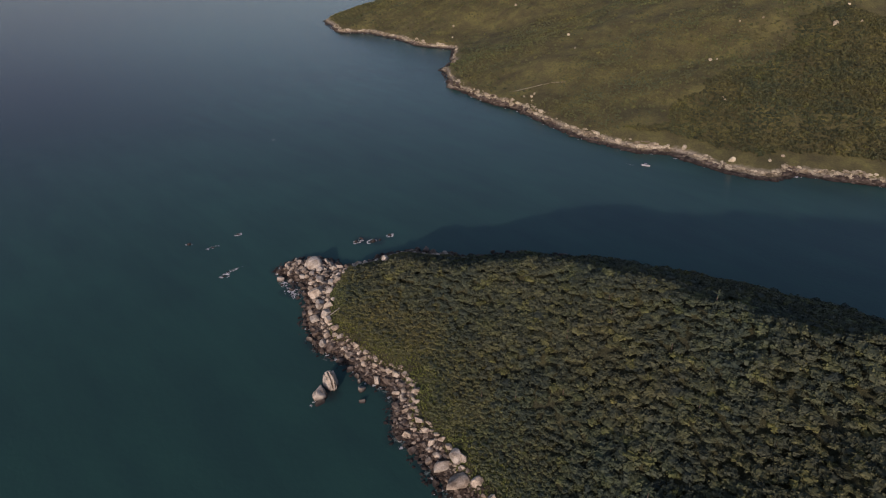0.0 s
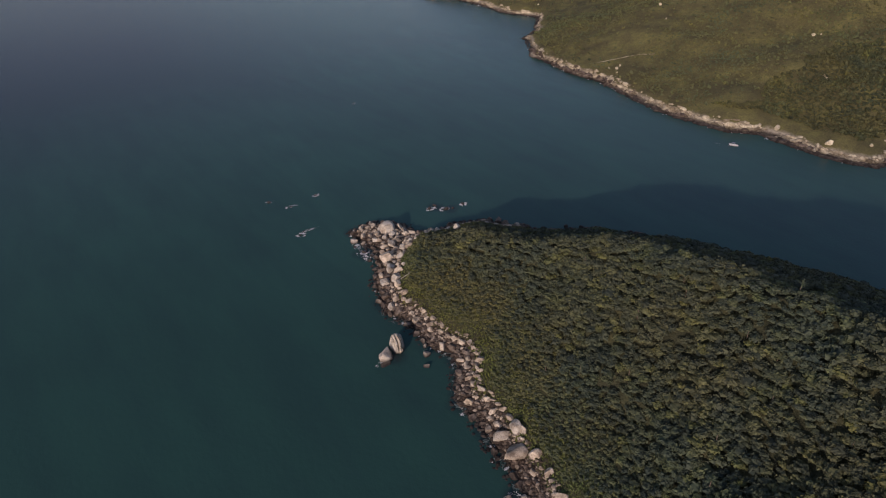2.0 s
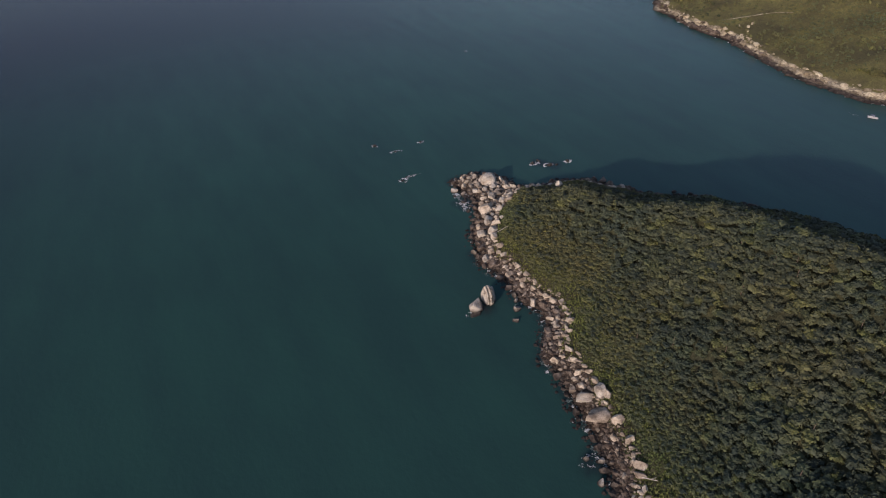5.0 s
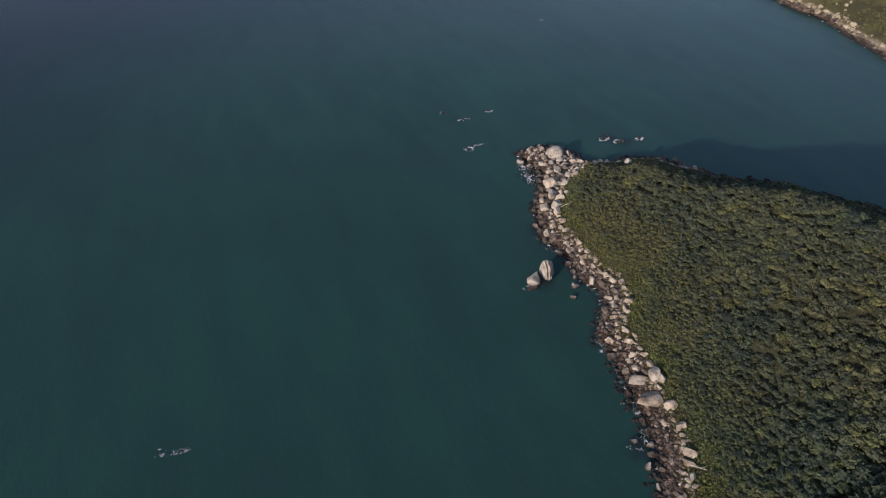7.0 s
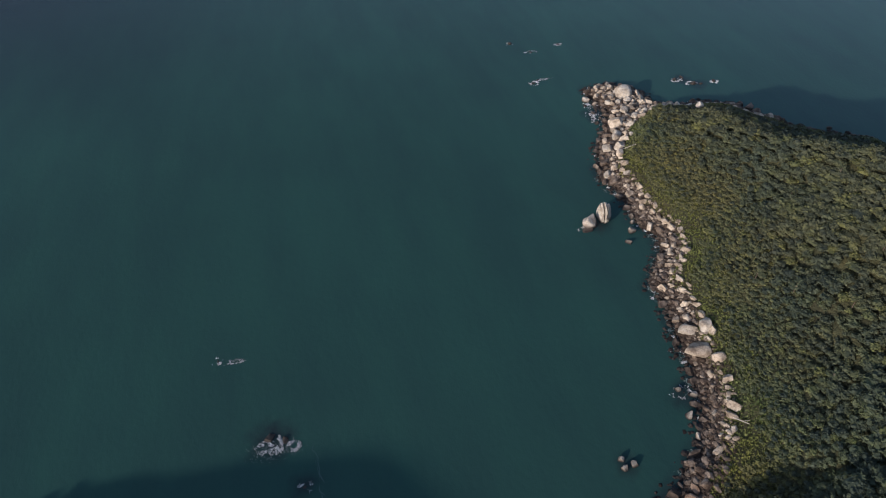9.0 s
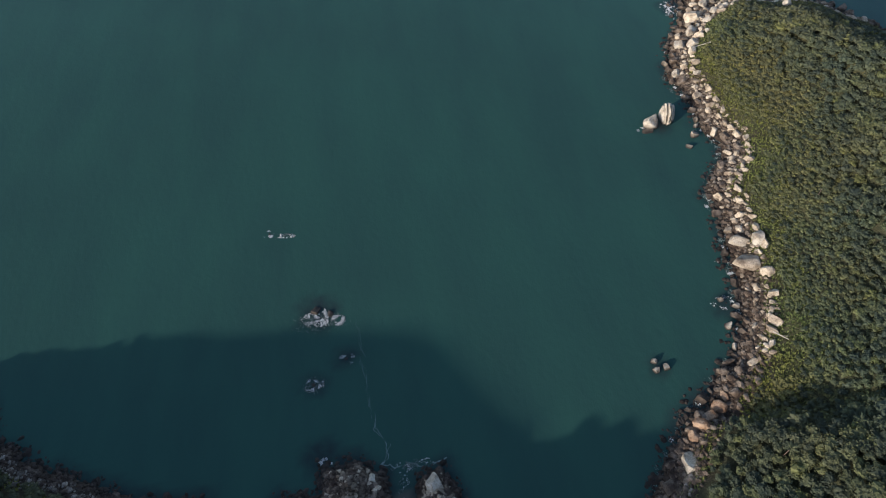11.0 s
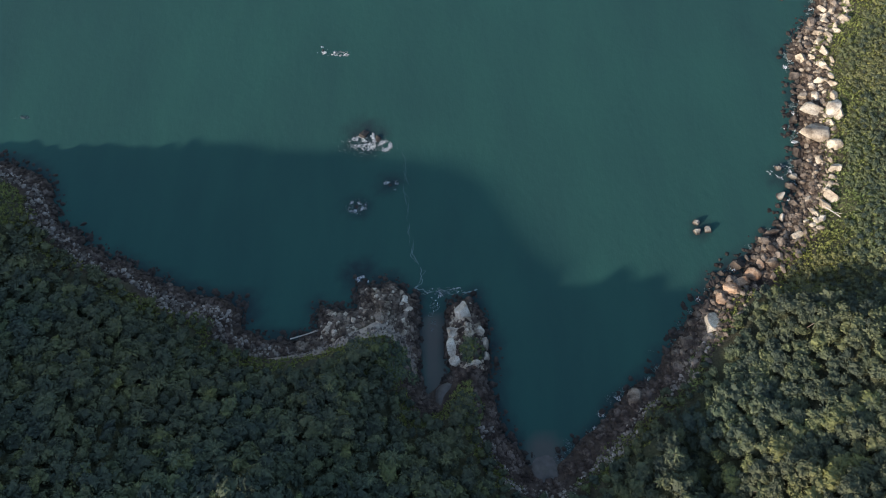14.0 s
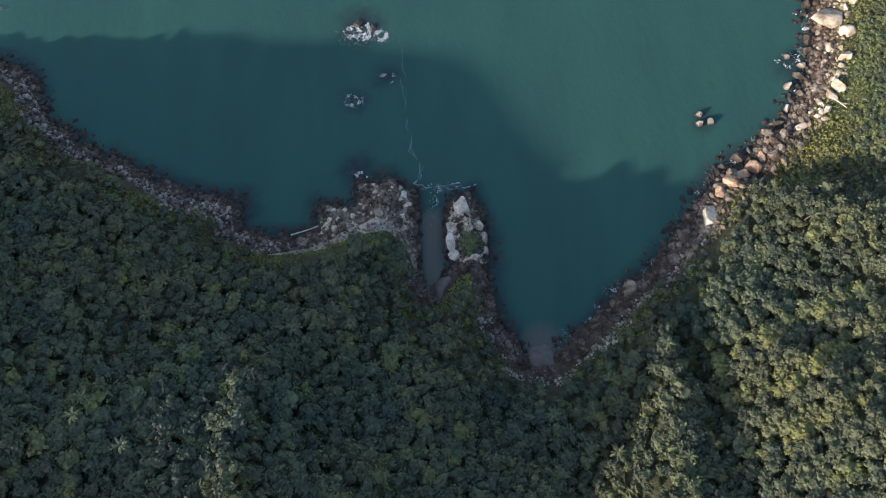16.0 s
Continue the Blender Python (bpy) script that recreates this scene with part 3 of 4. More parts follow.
FRONDS = [mesh_of("frond", *frond(500 + k), PALM) for k in range(3)]
PALM_TRUNK = mesh_of("trunk", *join([limb((0, 0, -0.5), (0.15, 0.05, 3.5), 0.16, 0.13, 7), limb((0.15, 0.05, 3.5), (0.1, 0.0, 6.2), 0.13, 0.10, 7)]), BARK)
PALM_HEART = mesh_of("crown_shaft", *limb((0.1, 0, 6.1), (0.1, 0, 6.7), 0.13, 0.05, 7), PALM)
for k, (x, y) in enumerate(PALMS):
    palm = new("palm_tree")
    palm.matrix_basis = pose(x, y, float(main_height(np.array((x, y)))) - 0.1, 0, 0, 47 * k) @ Matrix.Scale(0.72 + 0.05 * (k % 5), 4)
    tagged(palm, "slender palm with a star of arching pale fronds", "palm tree", "palms above the canopy")
    part("trunk", PALM_TRUNK, palm)
    part("crown_shaft", PALM_HEART, palm)
    for q in range(9 + k % 3):
        leaf = part("frond", FRONDS[q % 3], palm)
        leaf.matrix_basis = pose(0.1, 0, 6.55, 0, -18 + 22 * ((q * 5) % 3 - 1), 360 * q / (9 + k % 3) + 11 * (q % 2))

# ---- grass and low scrub between the rocks and the woods ----


def tuft_shape(seed, blades=12):
    r = np.random.default_rng(seed)
    a = r.uniform(0, 6.283, blades)
    base = np.stack([np.cos(a), np.sin(a), 0 * a], 1) * r.uniform(0, 0.45, blades)[:, None]
    lean = np.stack([np.cos(a), np.sin(a), 0 * a], 1) * r.uniform(0.2, 0.75, blades)[:, None]
    side = np.stack([-np.sin(a), np.cos(a), 0 * a], 1) * 0.17
    tip = base + lean + np.stack([0 * a, 0 * a, r.uniform(0.35, 0.8, blades)], 1)
    v = np.stack([base - side, base + side, tip], 1).reshape(-1, 3)
    return v, np.arange(blades * 3).reshape(-1, 3)


TUFTS = [tuft_shape(600 + k) for k in range(6)]
g = scatter(-140, 205, 15, 275, 1.0, 71)
g = g[inside(g, MAIN_RING)]
d = to_line(g, BAY + POINT)
gz = main_height(g)
edge = 5.6 + 2.2 * fractal(g * 0.1, 73, 2)
ok = (d > edge) & (d < edge + np.where((g[:, 1] > 85) | ((g[:, 1] > 62) & (g[:, 0] > 92)), 15, 4.0)) & (gz > 2.8) & ~inside(g, TIP_ROCKS) & ~inside(g, BANK)
green = np.hypot((g[:, 0] - 7.9) / 3.6, (g[:, 1] - 50.2) / 4.0) + 0.25 * fractal(g * 0.5, 75, 2) < 1
ok |= green | ((np.hypot((g[:, 0] + 17) / 11, (g[:, 1] - 48) / 6.5) < 1) & ~inside(g, BANK)) | (np.hypot((g[:, 0] - 6) / 4.5, (g[:, 1] - 34) / 5) < 1)
ok &= green | ~inside(g, ISLET)
g, gz = g[ok], gz[ok]
v, f = grown(TUFTS, np.concatenate([g, gz[:, None]], 1), rng.uniform(0.6, 1.25, len(g)), 0.9, 77)
tagged(new("shore_grass", mesh_of("shore_grass", v, f, GRASS)), "yellow-green grass and low scrub behind the rocks", "grass", kind="stuff")
print("tufts", len(g), len(f))

low = scatter(-30, 13, 28, 57, 0.95, 76)
low = low[(np.hypot((low[:, 0] - 7.9) / 3.4, (low[:, 1] - 50.2) / 3.8) + 0.25 * fractal(low * 0.5, 75, 2) < 1) | (np.hypot((low[:, 0] - 6) / 4.2, (low[:, 1] - 34) / 4.8) < 1)
          | ((np.hypot((low[:, 0] + 17) / 10.5, (low[:, 1] - 46.5) / 5.5) + 0.3 * fractal(low * 0.4, 75, 2) < 1) & ~inside(low, BANK))]
tones = []
v, f = grown(BUSHES, np.concatenate([low, (np.maximum(main_height(low), 0.8) + 0.15)[:, None]], 1), rng.uniform(0.55, 0.95, len(low)), 0.55, 78, tones=tones)
tagged(new("low_scrub", toned(mesh_of("low_scrub", v, f, LEAF), np.concatenate(tones))), "dark low green scrub on the islet and the bank", "scrub", kind="stuff")

# ---- rocks ----


def boulder(name, x, y, z, sx, sy, sz, turn, seed, label, mat=GRANITE, level=4, tilt=0.0, cuts=10, boxy=0.58, group=""):
    v, f = rock_shape(level, seed, cuts, 0.10, boxy)
    if level > 3:
        v = v * (1 + 0.04 * fractal(v * 5 + 3, seed + 9, 3))[:, None]
    v = v / np.abs(v).max(0)
    ob = new(name, mesh_of(name, v * np.array((sx, sy, sz)), f, mat, level > 3))
    ob.matrix_basis = pose(x, y, z, tilt, tilt * 0.6, turn)
    return tagged(ob, label, "boulder", group)


def split_boulder(x, y, z, sx, sy, sz, turn, seed, label):
    """A boulder cleft from end to end by narrow joints, the ribs between them worn round."""
    v, f = rock_shape(4, seed, 9, 0.10, 0.80)
    v = v / np.abs(v).max(0)
    across = v[:, 0] + 0.22 * v[:, 1] - 0.12 * v[:, 2] + 0.05 * fractal(v * 2.2, seed, 2)
    for at, deep, thin in ((-0.62, 0.24, 0.055), (-0.34, 0.46, 0.065), (-0.02, 0.36, 0.055), (0.27, 0.50, 0.07), (0.58, 0.30, 0.055)):
        v = v * (1 - deep * np.exp(-((across - at) / thin) ** 2) * np.clip(v[:, 2] + 0.7, 0.2, 1))[:, None]
    v[:, 2] *= 1 - 0.18 * np.clip(across, -1, 1)
    ob = new("boulder", mesh_of("boulder", v * np.array((sx, sy, sz)), f, PALE))
    ob.matrix_basis = pose(x, y, z, 0, 0, turn)
    return tagged(ob, label, "boulder")


boulder("boulder", 162.4, 283.6, 2.3, 5.3, 5.2, 5.2, 20, 12, "huge pale rounded boulder on the tip of the point", PALE, cuts=6, boxy=0.95)
boulder("boulder", 158.2, 290.6, 1.7, 3.0, 2.8, 3.2, 70, 11, "pale rounded boulder leaning on a larger one")
boulder("boulder", 169.2, 281.9, 1.8, 2.2, 3.6, 3.3, -20, 13, "tall split granite boulder beside the largest one")
split_boulder(114.8, 195.6, 1.8, 3.5, 5.4, 4.6, -20, 32, "cleft ribbed granite rock standing in the sea")
boulder("boulder", 107.3, 193.0, 0.7, 3.9, 3.3, 2.9, 8, 16, "low rounded pale rock standing in the sea", PALE)
boulder("boulder", 104.8, 189.3, 0.0, 2.6, 1.6, 1.0, 12, 15, "low wet rock awash beside larger rocks")
boulder("boulder", 115.8, 120.2, float(main_height(np.array((115.8, 120.2)))) + 0.6, 5.4, 3.5, 3.0, -6, 20, "long pale slab-like boulder, brown-stained on top", GRANITE, level=3, cuts=7, boxy=0.62)
boulder("boulder", 121.2, 127.2, float(main_height(np.array((121.2, 127.2)))) + 1.0, 1.8, 3.2, 2.4, -22, 18, "upright oblong pale boulder", PALE, boxy=0.7)
boulder("boulder", 116.9, 129.2, float(main_height(np.array((116.9, 129.2)))) + 0.7, 3.4, 2.3, 2.2, -28, 19, "broad flat-topped pale boulder", PALE, boxy=0.7)
boulder("boulder", 73.8, 58.0, 1.9, 2.5, 4.0, 3.2, -25, 22, "tan sunlit granite outcrop under the trees", level=3)
boulder("boulder", 50.9, 37.2, 1.2, 2.6, 3.2, 2.4, 30, 21, "brown weathered outcrop in the shaded bay", RUBBLE)
boulder("boulder", 5.0, 60.8, 2.2, 2.3, 3.0, 2.6, 25, 28, "big white rounded boulder on the rocky islet", PALE)
boulder("boulder", -11.0, 64.8, 1.6, 1.4, 1.4, 1.5, 0, 23, "small round white boulder at the channel's mouth", PALE)
boulder("boulder", 185.7, 250.2, float(main_height(np.array((185.7, 250.2)))) + 1.6, 2.1, 2.0, 2.4, 10, 24, "pale boulder standing in the scrub", PALE)
for x, y, s, k in ((74.9, 90.0, 1.2, 25), (74.7, 87.0, 1.5, 26), (78.0, 87.6, 1.3, 27), (117.8, 178.5, 1.4, 28), (122.0, 184.6, 1.9, 29),
                   (124.5, 189.5, 1.3, 30), (102.0, 99.4, 1.7, 36), (100.9, 92.0, 1.6, 32), (103.0, 109.0, 1.2, 33), (107.0, 106.0, 1.4, 34)):
    boulder("boulder", x, y, 0.2, s, s * 0.8, s * 0.9, 37 * k, k, "pale rounded rock standing alone in shallow sea", PALE, level=3)
for x, y, s, k in ((199.0, 296.0, 2.6, 35), (203.8, 297.0, 2.4, 36), (206.5, 289.6, 2.8, 37), (210.5, 288.4, 1.9, 38), (218.8, 289.6, 2.3, 39),
                   (122.7, 309.5, 1.5, 40), (126.0, 312.4, 1.3, 41), (124.4, 357.7, 2.4, 42), (133.0, 345.0, 1.6, 43), (151.9, 350.5, 2.0, 44),
                   (-25.6, 121.0, 2.6, 45), (-21.0, 119.5, 1.9, 46), (-26.3, 95.2, 1.1, 47), (-16.3, 102.7, 1.0, 48), (-41.0, 154.5, 1.1, 49),
                   (256.0, 494.0, 1.5, 50)):
    boulder("reef_rock", x, y, -0.3, s * 0.8, s * 0.55, s * 0.5, 53 * k, k, "low dark rock awash in the swell", RUBBLE, 3)
# rubble's dark colour stands in for the shade on these boulders
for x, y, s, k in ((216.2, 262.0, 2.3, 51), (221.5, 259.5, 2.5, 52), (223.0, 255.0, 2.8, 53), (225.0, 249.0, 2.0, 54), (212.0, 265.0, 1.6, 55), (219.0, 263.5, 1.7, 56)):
    boulder("boulder", x, y, 1.0, s, s * 0.85, s * 0.8, 31 * k, k, "grey boulder on the point's shaded side, shade put into its colour", RUBBLE, level=3)

for k, (x, y, s) in enumerate(((167.7, 273.1, 2.2), (155.3, 266.7, 2.8), (156.2, 256.9, 2.5), (146.5, 256.6, 3.9), (150.6, 250.3, 2.7), (141.8, 245.4, 3.4), (136.3, 245.3, 2.0),
                               (134.3, 238.1, 2.8), (138.4, 234.9, 2.7), (136.4, 229.9, 2.4), (146.6, 241.0, 1.5), (142.7, 285.6, 2.2), (149.0, 286.0, 2.4), (151.4, 278.0, 1.9),
                               (163.1, 260.1, 1.9), (169.1, 263.3, 1.9), (175.2, 266.7, 1.7), (179.0, 268.5, 1.4), (134.9, 222.1, 2.0), (133.6, 216.1, 1.8), (126.5, 220.2, 2.2),
                               (148.6, 264.8, 2.2), (161.0, 276.6, 2.4), (156.4, 276.0, 1.8))):
    boulder("boulder", x, y, max(float(main_height(np.array((x, y)))), 0.3) + 0.3 * s, s, s * (0.68 + 0.06 * (k % 4)), s * 0.72, 47 * k, 910 + k,
            "large weathered granite boulder on the bare tip", PALE if k % 3 else GRANITE, 3, 8, cuts=8, boxy=0.66)
for k, (x, y, s) in enumerate(((130.2, 205.1, 2.4), (129.6, 184.0, 2.6), (135.6, 182.9, 2.2), (132.7, 197.5, 2.1), (138.6, 177.0, 2.0), (135.2, 206.4, 1.9), (130.4, 167.6, 1.8), (124.2, 155.6, 1.7),
                               (118.4, 150.8, 2.4), (116.2, 135.7, 2.2), (122.6, 124.8, 2.2), (119.3, 114.0, 2.6), (117.5, 106.0, 2.4), (115.0, 110.6, 1.8), (114.0, 96.2, 2.5), (102.6, 85.0, 1.8))):
    boulder("boulder", x, y, max(float(main_height(np.array((x, y)))), 0.3) + 0.1 * s, s, s * (0.62 + 0.06 * (k % 4)), s * 0.72, 61 * k, 929 + 4 * k,
            "large pale granite boulder on the shore", GRANITE, 3, 10, cuts=9, boxy=0.54)
for k, (x, y, s) in enumerate(((88.4, 73.2, 2.9), (91.0, 76.0, 2.0), (80.6, 67.6, 2.7), (84.6, 70.4, 2.2), (77.4, 65.0, 2.0))):
    boulder("boulder", x, y, max(float(main_height(np.array((x, y)))), 0.3) + 0.3 * s, s, s * 0.75, s * 0.6, 71 * k, 950 + k,
            "rust-stained ribbed rock beside the bay", RUST, 3, 8, cuts=9, boxy=0.52)
for k, (x, y, s) in enumerate(((140.5, 264.0, 1.8), (143.8, 268.0, 1.5), (142.0, 273.5, 2.0), (145.5, 278.5, 1.6), (138.5, 259.0, 1.5), (141.0, 281.0, 1.2))):
    boulder("reef_rock", x, y, -0.1, s, s * 0.75, s * 0.6, 53 * k, 960 + k, "low dark rock awash in the swell", RUBBLE, 3)

PEBBLES = []
for k in range(16):
    v, f = rock_shape(3, 700 + k, 11, 0.16, 0.60)
    v = v / np.abs(v).max(0) * np.array((1.05, 0.52 + 0.026 * k, 0.46 + 0.022 * ((k * 7) % 16)))
    PEBBLES.append((v, f))
STONES = [mesh_of("boulder", v, f, GRANITE if k % 3 else RUBBLE) for k, (v, f) in enumerate(PEBBLES)]
WET = [k for k in range(16) if k % 3 == 0]
DRY = [k for k in range(16) if k % 3]
r = np.random.default_rng(81)
cand = np.stack([r.uniform(60, 230, 90000), r.uniform(45, 305, 90000)], 1)
dist = to_line(cand, BAY + POINT)
ins = inside(cand, MAIN_RING)
cand = cand[(ins & ((dist < 9.0) | inside(cand, TIP_ROCKS))) | (~ins & (dist < 1.5))]
wide = np.where(inside(cand, TIP_ROCKS), 1.30, np.where(cand[:, 1] < 130, 0.72, 0.80)) * r.lognormal(0.0, 0.42, len(cand))
wide = np.clip(wide, 0.55, 2.4)
order = np.argsort(-wide[:8500] * r.uniform(0.55, 1.0, 8500))
placed = np.array([(ob.location.x, ob.location.y, 0.42 * max(ob.dimensions.x, ob.dimensions.y, ob.data.vertices[0].co.length)) for ob in scene.objects if ob.name.startswith("boulder")])
big, loose = [], []
for k in order:
    (x, y), s = cand[k], float(wide[k])
    if (np.hypot(placed[:, 0] - x, placed[:, 1] - y) > 0.80 * (s + placed[:, 2])).all():
        placed = np.concatenate([placed, [(x, y, s)]])
        (big if len(big) < 280 else loose).append((x, y, s))
for k, (x, y, s) in enumerate(big):
    z = float(main_height(np.array((x, y))))
    low_tide = float(to_line(np.array((x, y)), BAY + POINT)) < (6.5 if x < 106 and y < 98 else 3.0) + 1.5 * r.normal()
    low_tide |= x < 104 and y < 93 and k % 4 > 0
    ob = new("boulder", STONES[(WET if low_tide else DRY)[k % 5]])
    ob.matrix_basis = pose(x, y, max(z, -0.3) + 0.22 * s, r.uniform(-18, 18), r.uniform(-18, 18), r.uniform(0, 360)) @ Matrix.Scale(s, 4)
    tagged(ob, "weathered granite boulder among the shore rocks", "boulder", "boulders along the shore")
loose = np.array(loose)
kinds = [(a / np.abs(a).max(0) * np.array((1.05, 0.58 + 0.03 * (k % 7), 0.6)), b) for k, (a, b) in enumerate(rock_shape(3 if k % 2 else 2, 740 + k, 10, 0.16, 0.62) for k in range(14))]
brown = (loose[:, 0] < 106) & (loose[:, 1] < 95)
for name, pick, mat, label in (("shore_boulders", ~brown, GRANITE, "smaller pale boulders packed along the shore"), ("brown_boulders", brown, RUBBLE, "brown boulders packed along the bay's shore")):
    at, wide = loose[pick, :2], loose[pick, 2]
    v, f = grown(kinds, np.concatenate([at, (np.maximum(main_height(at), -0.3) + 0.15 * wide)[:, None]], 1), wide, 1.0, 82)
    tagged(new(name, mesh_of(name, v, f, mat)), label, "rocks", kind="stuff")
print("boulders", len(big), len(loose))
# rocks on the far shore, their shade likewise put into the dark rubble colour
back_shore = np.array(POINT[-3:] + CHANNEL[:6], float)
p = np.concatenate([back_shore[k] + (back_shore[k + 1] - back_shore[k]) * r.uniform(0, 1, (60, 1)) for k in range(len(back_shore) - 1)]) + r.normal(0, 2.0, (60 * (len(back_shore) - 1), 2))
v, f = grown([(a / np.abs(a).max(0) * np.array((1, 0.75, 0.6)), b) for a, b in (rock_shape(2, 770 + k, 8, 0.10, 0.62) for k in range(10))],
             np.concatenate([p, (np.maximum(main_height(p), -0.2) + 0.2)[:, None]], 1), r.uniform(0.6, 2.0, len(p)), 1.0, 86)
tagged(new("shaded_shore_rocks", mesh_of("shaded_shore_rocks", v, f, RUBBLE)), "boulders along the point's shaded shore, coloured dark for the shade", "rocks", kind="stuff")


def rubble(name, spots_n, box, band, sizes, mat, label, seed, lift=0.15, inner=0.0, area=None, along=None, clear=None):
    """A beach of loose stones too many to count."""
    q = np.random.default_rng(seed)
    p = np.stack([q.uniform(box[0], box[1], spots_n), q.uniform(box[2], box[3], spots_n)], 1)
    dd = to_line(p, BAY + POINT)
    inn = inside(p, MAIN_RING)
    bare = inside(p, TIP_ROCKS)
    p = p[(inn & (dd > inner) & ((dd < band[1] + 1.5 * fractal(p * 0.12, seed, 2)) | bare)) | (~inn & (dd < band[0] * q.uniform(0, 1, spots_n)) & ~((np.abs(p[:, 0] + 2.8) < 3.0) & (p[:, 1] < 66) & (p[:, 1] > 30)))]
    if area:
        p = p[inside(p, area) & (np.hypot((p[:, 0] - 7.9) / 3.6, (p[:, 1] - 50.2) / 4.0) > 0.9)]
    if not along:
        p = p[to_line(p, ARC) > np.interp(p[:, 0], [-48, -30, -20, -9], [1.0, 2.0, 3.6, 1.2])]
    if clear:
        p = p[~inside(p, clear)]
    if along:
        p = p[to_line(p, along) < 2.4 + 1.2 * fractal(p * 0.3, seed, 2)]
    p = p[(np.hypot(p[:, 0] - 1.0, p[:, 1] - 37.6) > 3.8) & (np.hypot(p[:, 0] - 26, p[:, 1] - 20) > 3.4)]
    z = np.maximum(main_height(p), -0.25)
    s = np.clip(q.lognormal(math.log(sizes[0]), 0.45, len(p)), sizes[1], sizes[2])
    small = []
    for k in range(12):
        a, b = rock_shape(1, seed * 3 + k, 6, 0.10, 0.8)
        small.append((a / np.abs(a).max(0) * np.array((1, 0.62 + 0.03 * k, 0.6)), b))
    vv, ff = grown(small, np.concatenate([p, (z + lift * s)[:, None]], 1), s, 1.0, seed)
    print(name, len(p), len(ff))
    return tagged(new(name, mesh_of(name, vv, ff, mat)), label, "rocks", kind="stuff")


rubble("shore_rubble", 30000, (60, 226, 45, 304), (0.5, 8.4), (0.50, 0.25, 0.95), RUBBLE, "jumble of brown granite stones along the point", 83, inner=2.0)
rubble("pale_shore_stones", 15000, (60, 226, 45, 304), (0.0, 8.6), (0.55, 0.3, 1.0), GRANITE, "pale granite stones under the edge of the scrub", 84, 0.3, inner=4.6, clear=[(60, 45), (107, 45), (107, 93), (60, 93)])
rubble("wet_rubble", 52000, (60, 226, 45, 304), (5.0, 7.5), (0.55, 0.25, 1.1), RUBBLE, "brown wet stones at the water's edge", 87)
# the bay's stones take the darker colours that hold its shade
rubble("bay_rubble", 60000, (-175, 75, 12, 130), (3.6, 4.8), (0.45, 0.22, 1.1), BAY_ROCK, "brown stones round the shaded bay, shade put into their dark colour", 89)
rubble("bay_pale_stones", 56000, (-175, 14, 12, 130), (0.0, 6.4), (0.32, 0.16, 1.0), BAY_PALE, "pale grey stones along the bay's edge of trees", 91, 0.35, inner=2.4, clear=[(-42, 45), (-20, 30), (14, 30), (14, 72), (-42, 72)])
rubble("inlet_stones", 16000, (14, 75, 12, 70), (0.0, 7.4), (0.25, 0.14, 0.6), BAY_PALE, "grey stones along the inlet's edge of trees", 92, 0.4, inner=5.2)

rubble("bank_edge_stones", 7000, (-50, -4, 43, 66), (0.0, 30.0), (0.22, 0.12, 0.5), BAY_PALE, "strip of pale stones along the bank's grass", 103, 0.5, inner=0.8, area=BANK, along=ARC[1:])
rubble("bank_stones", 420, (-34, -4, 46, 68), (0.0, 30.0), (0.5, 0.2, 1.1), GRANITE, "scattered pale stones on the bank beside the channel", 104, inner=1.5, area=BANK)
rubble("bank_rubble", 5200, (-40, -4, 43, 74), (3.0, 30.0), (0.40, 0.2, 1.0), RUBBLE, "brown stones on the bank beside the channel", 105, inner=0.3, area=BANK)
rubble("islet_stones", 2200, (-2, 14, 45.5, 68), (0.0, 30.0), (0.40, 0.2, 0.9), GRANITE, "pale stones edging the islet", 107, inner=1.4, area=ISLET)
rubble("islet_rubble", 2200, (-3, 15, 36, 70), (0.0, 30.0), (0.42, 0.2, 0.9), BAY_ROCK, "wet stones at the foot of the islet, darkened for shade", 109, area=ISLET)

# ---- a strip of pale gravel along the bank's grass ----
edge = np.array(ARC, float)
fine = np.concatenate([edge[k] + (edge[k + 1] - edge[k]) * np.linspace(0, 1, 9)[:-1, None] for k in range(len(edge) - 1)])
side = np.gradient(fine, axis=0)
side = np.stack([-side[:, 1], side[:, 0]], 1) / np.linalg.norm(side, axis=1)[:, None]
wide = np.interp(np.arange(len(fine)), [0, 14, 30, 44, 52, 63], [0.5, 1.0, 2.4, 3.6, 2.0, 0.8]) * (1 + 0.25 * lattice(fine * 0.5, 7))
rows = [fine + side * (wide * t)[:, None] for t in np.linspace(-0.25, 1, 7)]
v = np.concatenate(rows)
v = np.concatenate([v, (np.maximum(main_height(v), 0.2) + 0.16 + 0.06 * lattice(v * 0.8, 8))[:, None]], 1)
n = len(fine)
f = np.array([(r * n + k, r * n + k + 1, (r + 1) * n + k + 1, (r + 1) * n + k) for r in range(6) for k in range(n - 1)])
tagged(new("gravel_bank", mesh_of("gravel_bank", v, f, GRAVEL, True)), "strip of pale brown gravel between grass and rocks", "gravel", kind="structure")

# ---- far shore ----
q = np.random.default_rng(93)
line = np.array(HEADLAND[3:28], float)


